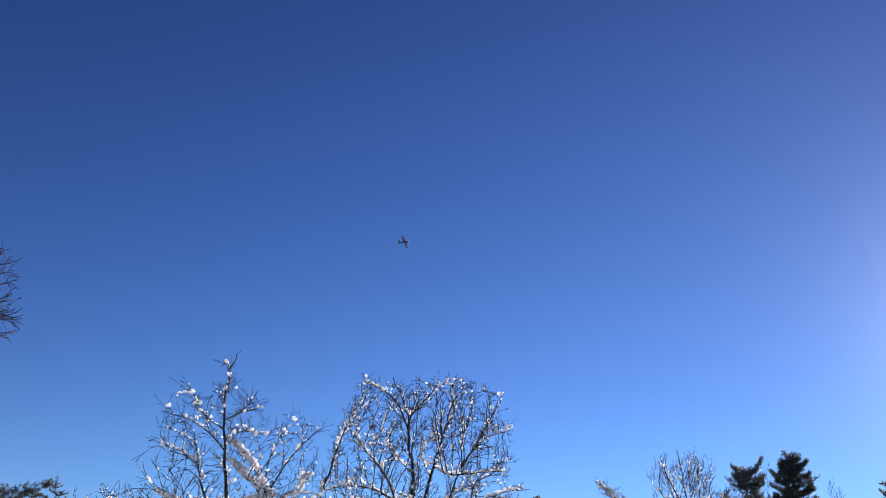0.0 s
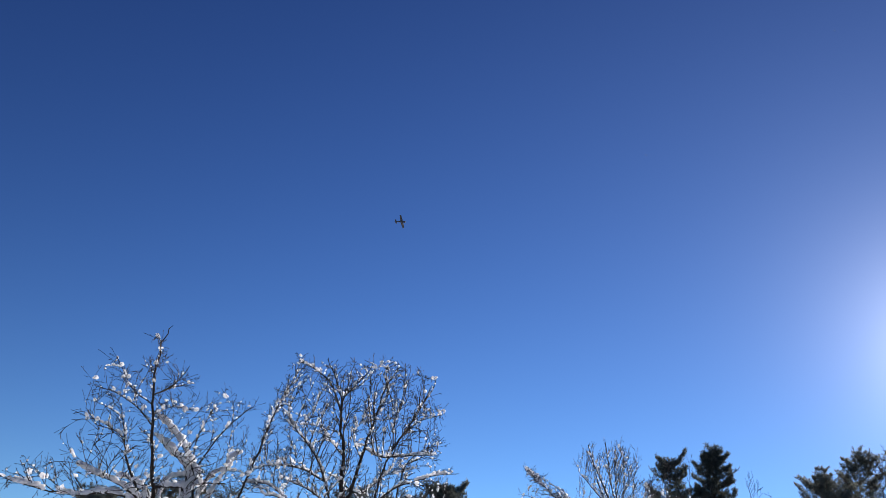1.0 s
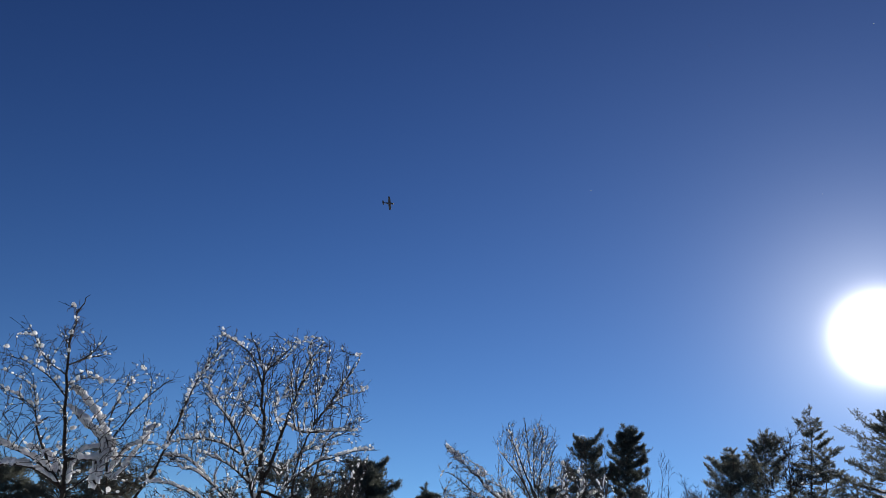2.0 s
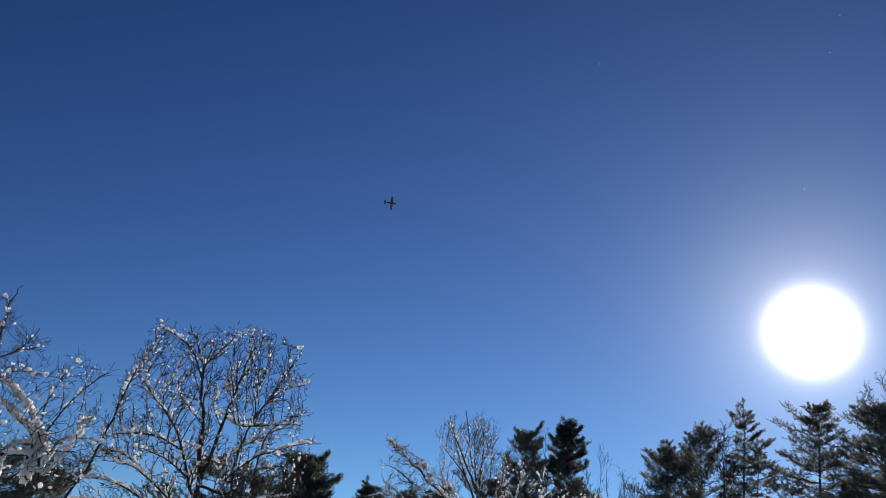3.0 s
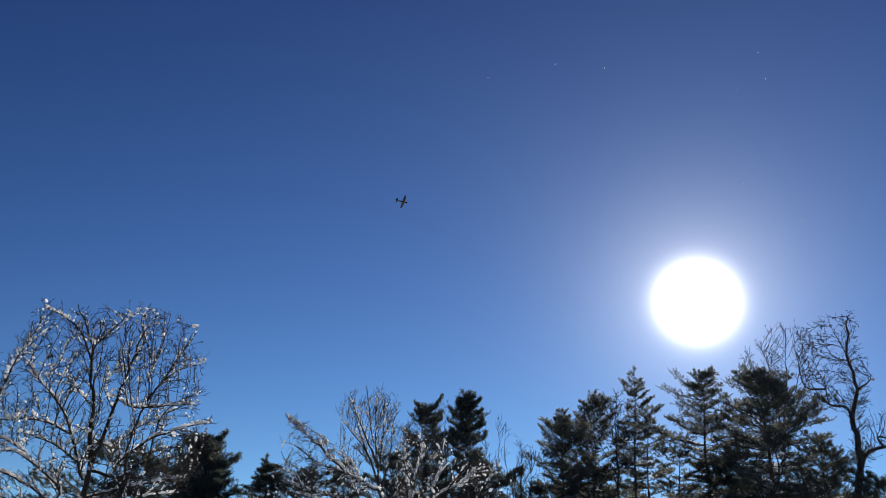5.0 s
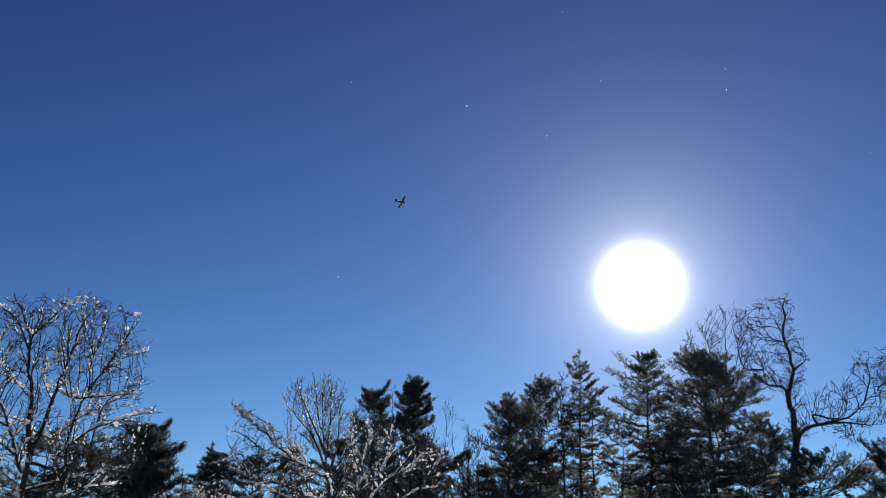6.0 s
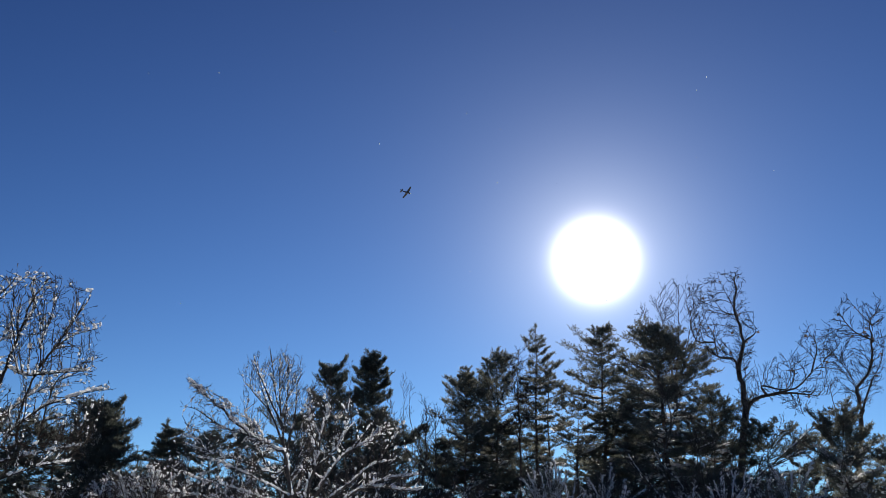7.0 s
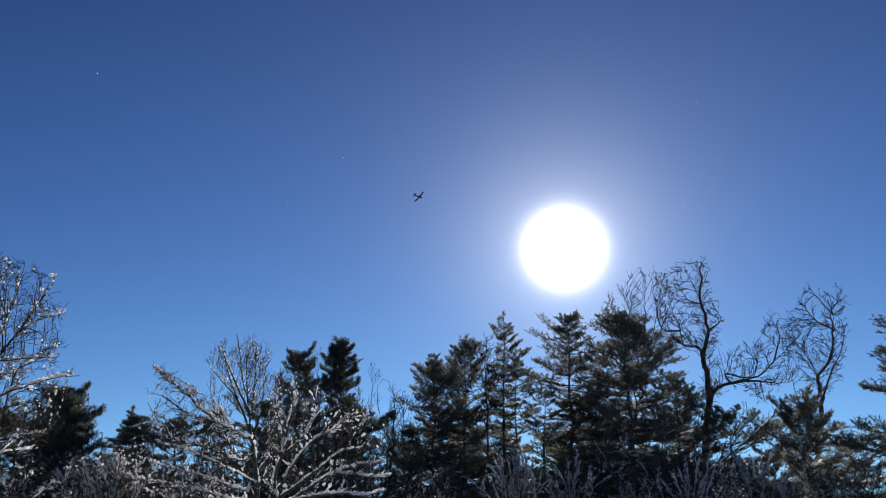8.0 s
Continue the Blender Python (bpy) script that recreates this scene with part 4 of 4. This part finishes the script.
t.limb(0.11, 0, (17.0, 10.4), (16.7, 11.2), (15.8, 11.4), (15.6, 12.4), (15.0, 12.8))
t.limb(0.07, 0, (17.1, 13.9), (16.2, 14.3), (15.5, 15.9))
t.limb(0.07, 0, (17.4, 12.2), (18.1, 12.7), (18.2, 13.2))
t.limb(0.06, 0, (17.1, 14.1), (16.6, 15.3), (16.0, 16.7))
t.limb(0.07, 0, (15.7, 12.2), (14.5, 12.5), (14.2, 14.1), (13.9, 15.7))
t.limb(0.05, 0, (20.2, 8.9), (20.3, 8.0), (20.4, 7.6))
t.limb(0.06, 0, (21.2, 10.2), (21.6, 11.7), (21.1, 12.8))
t.limb(0.06, 0, (22.0, 10.9), (22.8, 11.6), (23.2, 12.3))
t.grow([(13.6, 15.4), (14.6, 16.6), (15.7, 16.9), (17.3, 17.1), (17.9, 16.3), (17.7, 15.0), (18.2, 13.1), (18.3, 12.0), (17.9, 10.2), (19.2, 11.3), (20.4, 11.4), (21.2, 13.1), (22.4, 12.8), (23.3, 12.3), (23.3, 10.2), (22.6, 8.7), (20.7, 8.0), (20.3, 7.2), (18.4, 8.3), (17.4, 7.0), (16.6, 7.4), (16.4, 10.4), (15.0, 11.2), (13.8, 13.2)], 1600, 0.2, 0.2, 0.012, 1.7, rise=0.1, keep_on=0.3, fan=0.3, crook=0.22, spurs=(2.2, 0.9, 2.5, 0.4))
t.cling(16)
t.finish(least=0.0095)

t = BareTree("oak_tree", "leafless oak with a forked top over a green pine", 22.6, 58, 10, BARK_GREY, TWIG, (), 1.6)
t.limb(0.2, 0, (22.4, 0.8), (23.5, 6.8), (23.5, 8.2), (23.6, 9.2), (24.4, 10.2), (24.7, 12.0), (24.8, 12.9), (25.6, 14.1))
t.limb(0.08, 0, (24.7, 11.8), (23.8, 12.4), (23.2, 13.4), (23.1, 14.2))
t.limb(0.07, 0, (24.8, 12.7), (24.1, 13.7), (23.7, 14.4))
t.limb(0.08, 0, (23.6, 7.5), (24.3, 9.3), (24.9, 10.3), (25.5, 12.1))
t.limb(0.07, 0, (23.1, 5.7), (22.3, 7.4), (22.0, 9.2), (21.6, 10.0))
t.limb(0.05, 0, (23.6, 9.0), (23.0, 10.3), (22.4, 11.1))
t.grow([(22.6, 13.8), (23.4, 14.8), (24.5, 14.3), (25.5, 14.5), (25.9, 13.5), (25.4, 12.2), (25.8, 11.8), (25.4, 9.8), (24.7, 7.9), (23.4, 7.7), (22.1, 9.2), (21.4, 11.3), (21.8, 12.8)], 900, 0.2, 0.2, 0.012, 1.5, rise=0.1, keep_on=0.3, fan=0.3, crook=0.22, spurs=(2.2, 0.9, 2.5, 0.4))
t.cling(12)
t.finish(least=0.0095)

t = BareTree("bare_tree", "leafless tree behind the dark pine", 13.0, 66, 11, BARK_GREY, TWIG, (), 1.5)
t.limb(0.2, 0, (13.0, 6), (12.8, 11), (12.2, 14.6))
t.limb(0.1, 0, (12.9, 9), (14.0, 12.6), (14.7, 15.2))
t.limb(0.1, 0, (12.9, 8), (11.4, 11.6), (11.0, 13.8))
t.limb(0.1, 0, (12.9, 9), (13.4, 12.6), (13.6, 15.4))
t.limb(0.08, 0, (12.9, 9.5), (11.8, 12.2), (11.6, 14.2))
t.limb(0.08, 0, (13.2, 10), (14.6, 12.8), (15.2, 14.2))
t.grow([(10.1, 13.1), (11.0, 15.2), (12.3, 15.7), (13.2, 16.5), (14.4, 16.7), (15.6, 15.6), (15.9, 13.2), (15.4, 11.1), (12.6, 10.4), (10.6, 11.4)], 1300, 0.22, 0.22, 0.011, 2.0, rise=0.25, keep_on=0.5, fan=0.4, spurs=(2.2, 0.9, 2.5, 0.4))
t.finish(least=0.0095)

t = BareTree("bare_tree", "leafless tree with thin drooping twigs", -60.5, 14, 12, BARK, TWIG, [(10, 0.6, 0.0045, 0.08, -0.02, 20, 50), (9, 0.25, 0.0036, 0.1, -0.02, 25, 55)], 0.5)
t.limb(0.12, 0, (-60.4, 5), (-60.2, 14), (-60.6, 22))
t.limb(0.011, 0, (-58.4, 11.5), (-57.4, 12.9), (-56.8, 13.2), (-56.0, 13.6))
t.limb(0.011, 0, (-58.8, 12.9), (-57.8, 14.3), (-57.2, 14.3), (-55.6, 14.4))
t.limb(0.011, 0, (-59.0, 13.5), (-57.9, 14.6), (-57.4, 15.0), (-56.8, 15.4))
t.limb(0.009, 0, (-59.1, 15.4), (-57.9, 16.6), (-57.2, 16.9))
t.limb(0.009, 0, (-59.3, 16.1), (-58.0, 17.1), (-57.4, 17.4))
t.limb(0.009, 0, (-59.3, 16.1), (-58.2, 17.7), (-58.1, 18.1))
t.limb(0.009, 0, (-58.9, 14.7), (-57.7, 16.0), (-57.1, 16.3))
t.limb(0.009, 0, (-58.2, 13.5), (-57.1, 14.2), (-56.1, 14.8))
t.finish()


def shrub(label, az, dist, top, wide, stems, seed, snow, size=0.05, bark=BARK_GREY, twig=TWIG_PALE, spec=FAR_SHRUB):
    """A many-stemmed leafless shrub; top and wide in degrees as seen from the eye."""
    rng = random.Random(seed)
    t = BareTree("shrub", label, az, dist, seed, bark, twig, spec, 1.2, "shrub", "shrubs before the wood")
    for k in range(stems):
        u = (k + 0.5) / stems * 2 - 1 + rng.uniform(-0.15, 0.15)
        high = top * (1 - 0.3 * abs(u)) * rng.uniform(0.8, 1.0)
        t.limb(0.03, snow, (az + u * wide * 0.15, 0.2), (az + u * wide * rng.uniform(0.3, 0.9), high * rng.uniform(0.4, 0.65)), (az + u * wide + rng.uniform(-0.6, 0.6), high))
    t.finish(least=0.006 if dist < 35 else 0.008, shoot_snow=snow, size=size)


for az, dist, top, wide, stems, seed in ((-18.6, 34, 5.6, 2.0, 9, 41), (-15.4, 36, 6.0, 2.0, 9, 42), (-13.2, 38, 6.6, 1.8, 9, 43), (-8.4, 34, 5.6, 2.0, 9, 44), (-5.6, 36, 6.2, 1.8, 9, 45), (-3.2, 38, 5.2, 1.8, 9, 46), (-1.0, 40, 5.0, 1.6, 8, 47)):
    shrub("leafless twiggy shrub dusted with snow", az, dist, top, wide, stems, seed, 0.7, 0.045, BARK_GREY, TWIG_PALE, FINE[:2])
for az, dist, top, wide, stems, seed in ((12.4, 38, 3.8, 2.2, 12, 51), (17.4, 40, 5.0, 2.0, 12, 52), (21.0, 40, 4.2, 2.2, 12, 53), (24.0, 42, 3.8, 2.0, 10, 54)):
    shrub("leafless twiggy shrub at the wood's foot", az, dist, top, wide, stems, seed, 1.0, 0.05)
for az, dist, top, wide, stems, seed in ((-18.0, 42, 5.4, 2.0, 12, 61), (-14.6, 43, 6.2, 2.0, 12, 62), (-11.6, 44, 7.6, 1.8, 12, 63), (-9.0, 45, 7.0, 1.8, 12, 64), (-6.2, 44, 6.8, 1.8, 12, 65), (-3.4, 45, 6.0, 1.8, 12, 66)):
    shrub("dark leafless thicket at the wood's foot", az, dist, top, wide, stems, seed, 0.1, 0.035, BARK_GREY, TWIG, FINE[:2])
shrub("leafless shrub thick with grey-white snow", 4.6, 38, 6.0, 2.4, 18, 31, 1.3, 0.05)
shrub("leafless shrub thick with grey-white snow", 8.2, 40, 5.6, 2.2, 18, 32, 1.3, 0.05)
shrub("leafless shrub with patches of snow", 0.6, 40, 4.4, 2.4, 12, 33, 0.5, 0.05)
shrub("leafless shrub with patches of snow", 15.6, 38, 5.6, 2.6, 12, 34, 1.1, 0.05)
shrub("leafless shrub with patches of snow", 19.2, 40, 6.2, 2.4, 12, 35, 1.1, 0.05)
shrub("leafless shrub under the oaks", 25.4, 42, 5.0, 2.4, 12, 36, 0.3, 0.05)
shrub("low leafless shrub thick with snow", -20.0, 24, 5.2, 2.4, 20, 37, 1.3, 0.046)
shrub("low leafless shrub thick with snow", -22.0, 26, 4.4, 2.0, 16, 40, 1.2, 0.046)
shrub("low leafless shrub thick with snow", -15.6, 26, 3.8, 2.6, 16, 38, 0.9, 0.046)
shrub("low leafless shrub with snow", -25.2, 24, 3.6, 2.8, 16, 39, 1.0, 0.05, BARK, TWIG)

# ---- the aeroplane ----
def foil(sections, thick):
    """A lofted wing: sections of (span, leading edge, chord, height)."""
    w = Shape()
    loop = ((0, 0), (0.05, 0.4), (0.15, 0.62), (0.4, 0.6), (0.75, 0.25), (1, 0), (0.7, -0.12), (0.3, -0.35), (0.08, -0.3))
    m = len(loop)
    for y, x, c, z in sections:
        for fx, fz in loop:
            w.v.append((x - fx * c, y, z + fz * thick * c))
    for i in range(len(sections) - 1):
        for k in range(m):
            o, k2 = i * m, (k + 1) % m
            w.f.append((o + k, o + k2, o + m + k2, o + m + k))
    w.f += [tuple(range(m)), tuple(range(len(w.v) - m, len(w.v)))]
    return w


def make_plane():
    """A light aeroplane, nose along +X, left wing along +Y; the origin is at its middle."""
    plane = tagged(new("light_aircraft"), "small dark single-engined propeller aeroplane in a banked turn", "aeroplane")
    s = Shape()
    ring = ((-4.7, 0.1, 0.4), (-4.2, 0.16, 0.36), (-3.0, 0.3, 0.24), (-1.2, 0.52, 0.08), (0.0, 0.62, 0.02), (1.2, 0.6, 0.0), (1.9, 0.52, -0.06))
    s.tube([Vector((x, 0, z)) for x, r, z in ring], [r for x, r, z in ring], 14)
    part("fuselage", s, PAINT, plane)
    s = Shape()
    ring = ((1.85, 0.54, -0.06), (2.4, 0.5, -0.1), (2.8, 0.42, -0.12), (2.95, 0.3, -0.12))
    s.tube([Vector((x, 0, z)) for x, r, z in ring], [r for x, r, z in ring], 14)
    cowl = part("cowling", s, PAINT, plane)
    s = Shape()
    ring = ((2.93, 0.2, -0.12), (3.1, 0.17, -0.12), (3.25, 0.1, -0.12), (3.32, 0.02, -0.12))
    s.tube([Vector((x, 0, z)) for x, r, z in ring], [r for x, r, z in ring], 10)
    part("spinner", s, GLINT_WHITE, cowl, "spinner coloured white for the glint on the nose")
    for side in (1, -1):
        blade = foil([(0.12 * side, 3.14, 0.10, -0.12), (0.5 * side, 3.16, 0.15, -0.12), (0.93 * side, 3.12, 0.06, -0.12)], 0.3)
        part("propeller_blade", blade, RUBBER, cowl)
        wing = foil([(0.3 * side, 1.3, 1.85, -0.3), (3.2 * side, 1.15, 1.6, -0.1), (5.2 * side, 0.85, 1.15, 0.1), (5.5 * side, 0.55, 0.75, 0.13)], 0.14)
        part("wing", wing, PAINT, plane)
        tail = foil([(0.1 * side, -3.35, 1.25, 0.4), (1.6 * side, -3.65, 0.85, 0.4), (1.8 * side, -3.8, 0.6, 0.4)], 0.09)
        part("tailplane", tail, PAINT, plane)
        leg = Shape()
        leg.tube([Vector((0.5, 1.3 * side, -0.3)), Vector((0.45, 1.35 * side, -0.95))], [0.07, 0.05], 8)
        leg = part("undercarriage_leg", leg, PAINT, plane)
        wheel(0.45, 1.35 * side, -1.0, leg)
    leg = Shape()
    leg.tube([Vector((2.2, 0, -0.5)), Vector((2.3, 0, -0.98))], [0.06, 0.05], 8)
    wheel(2.3, 0, -1.02, part("undercarriage_leg", leg, PAINT, plane))
    # the fin stands up, so its span runs along z
    fin = foil([(0.4, -3.2, 1.5, 0), (1.3, -3.85, 0.95, 0), (1.75, -4.15, 0.6, 0)], 0.09)
    fin.v = [(x, z, y) for x, y, z in fin.v]
    part("fin", fin, PAINT, plane)
    canopy = Shape()
    canopy.lump(random.Random(5), Vector((0.3, 0, 0.5)), Vector((1, 0, 0)), Vector((0, 1, 0)), Vector((0, 0, 1)), (1.3, 0.48, 0.42), 0.0)
    part("canopy", canopy, GLASS, plane, "dark tinted canopy")
    return plane


def wheel(x, y, z, leg):
    tyre = Shape()
    tyre.tube([Vector((x, y + d, z)) for d in (-0.08, -0.05, 0.05, 0.08)], [0.13, 0.18, 0.18, 0.13], 14)
    part("wheel", tyre, RUBBER, leg, "black rubber wheel")


PAINT = material("aircraft_paint", (0.006, 0.010, 0.018), (0.010, 0.015, 0.026), 0.6, 0.45, 0, shine=0.3)
# the spinner's white puts the glint at the nose into its colour
GLINT_WHITE = material("glint_white", (0.7, 0.7, 0.7), (0.8, 0.8, 0.8), 1.0, 0.25, 0)
RUBBER = material("black_rubber", (0.02, 0.02, 0.02), (0.04, 0.04, 0.04), 2.0, 0.7, 0)
GLASS = material("tinted_canopy", (0.02, 0.025, 0.03), (0.03, 0.035, 0.04), 1.0, 0.05, 0)
aeroplane = make_plane()


def make_flakes():
    """Snow blown off the trees: loose flakes in the air."""
    rng = random.Random(77)
    flakes = []
    meshes = []
    for k in range(4):
        s = Shape()
        r = (0.0025, 0.003, 0.0035, 0.004)[k]
        s.lump(rng, Vector((0, 0, 0)), Vector((1, 0, 0)), Vector((0, 1, 0)), Vector((0, 0, 1)), (r, r * 0.8, r * 0.5), 0.3)
        meshes.append(s.mesh("snowflake", SNOW))
    for k in range(40):
        ob = tagged(new("snowflake", rng.choice(meshes)), "tiny white snowflake drifting in sunlit air", "snowflake", "drifting snowflakes")
        # the middle of its way, and its drift in metres a second
        middle = heading(rng.gauss(9, 9), rng.uniform(8, 42)) * rng.uniform(5, 10) + Vector((0, 0, EYE))
        drift = Vector((rng.gauss(-0.25, 0.3), rng.gauss(0, 0.2), rng.gauss(-0.35, 0.15)))
        flakes.append((ob, middle, drift, rng.uniform(0, 6.28), rng.uniform(20, 60)))
    return flakes


flakes = make_flakes()

# seconds, bearing and elevation from the eye, metres off, course relative to the line of sight
FLIGHT = [
    (0.0, -32.8, 23.75, 665, -29), (0.5, -30.86, 24.13, 656, -25), (1.0, -28.85, 24.45, 648, -20), (1.5, -26.73, 24.62, 641, -16),
    (2.0, -24.6, 24.7, 636, -12), (3.5, -18.26, 24.77, 628, 2), (4.0, -16.15, 24.61, 630, 6), (4.5, -14.09, 24.39, 634, 10),
    (6.0, -8.26, 23.37, 654, 24), (6.5, -6.49, 22.93, 664, 28), (7.0, -4.8, 22.48, 676, 32), (7.5, -3.24, 22.0, 689, 37), (8.0, -1.75, 21.42, 703, 41),
]
BANK = 28


def motions():
    rows = []
    for t, az, el, far, course in FLIGHT:
        p = heading(az, el) * far * 0.9 + Vector((0, 0, EYE))
        rows.append((t, pose(*p, 0, 0, course - az) @ pose(0, 0, 0, -BANK, 0, 0)))
    walk(aeroplane, rows)
    for ob, middle, drift, phase, spin in flakes:
        rows = []
        for k in range(9):
            sway = Vector((math.sin(phase + k * 0.9), math.cos(phase + k * 0.7), 0.4 * math.sin(phase + k))) * 0.06
            rows.append((float(k), Matrix.Translation(middle + drift * (k - 4) + sway) @ pose(0, 0, 0, spin * k, 10 * k, phase * 57)))
        walk(ob, rows)


motions()
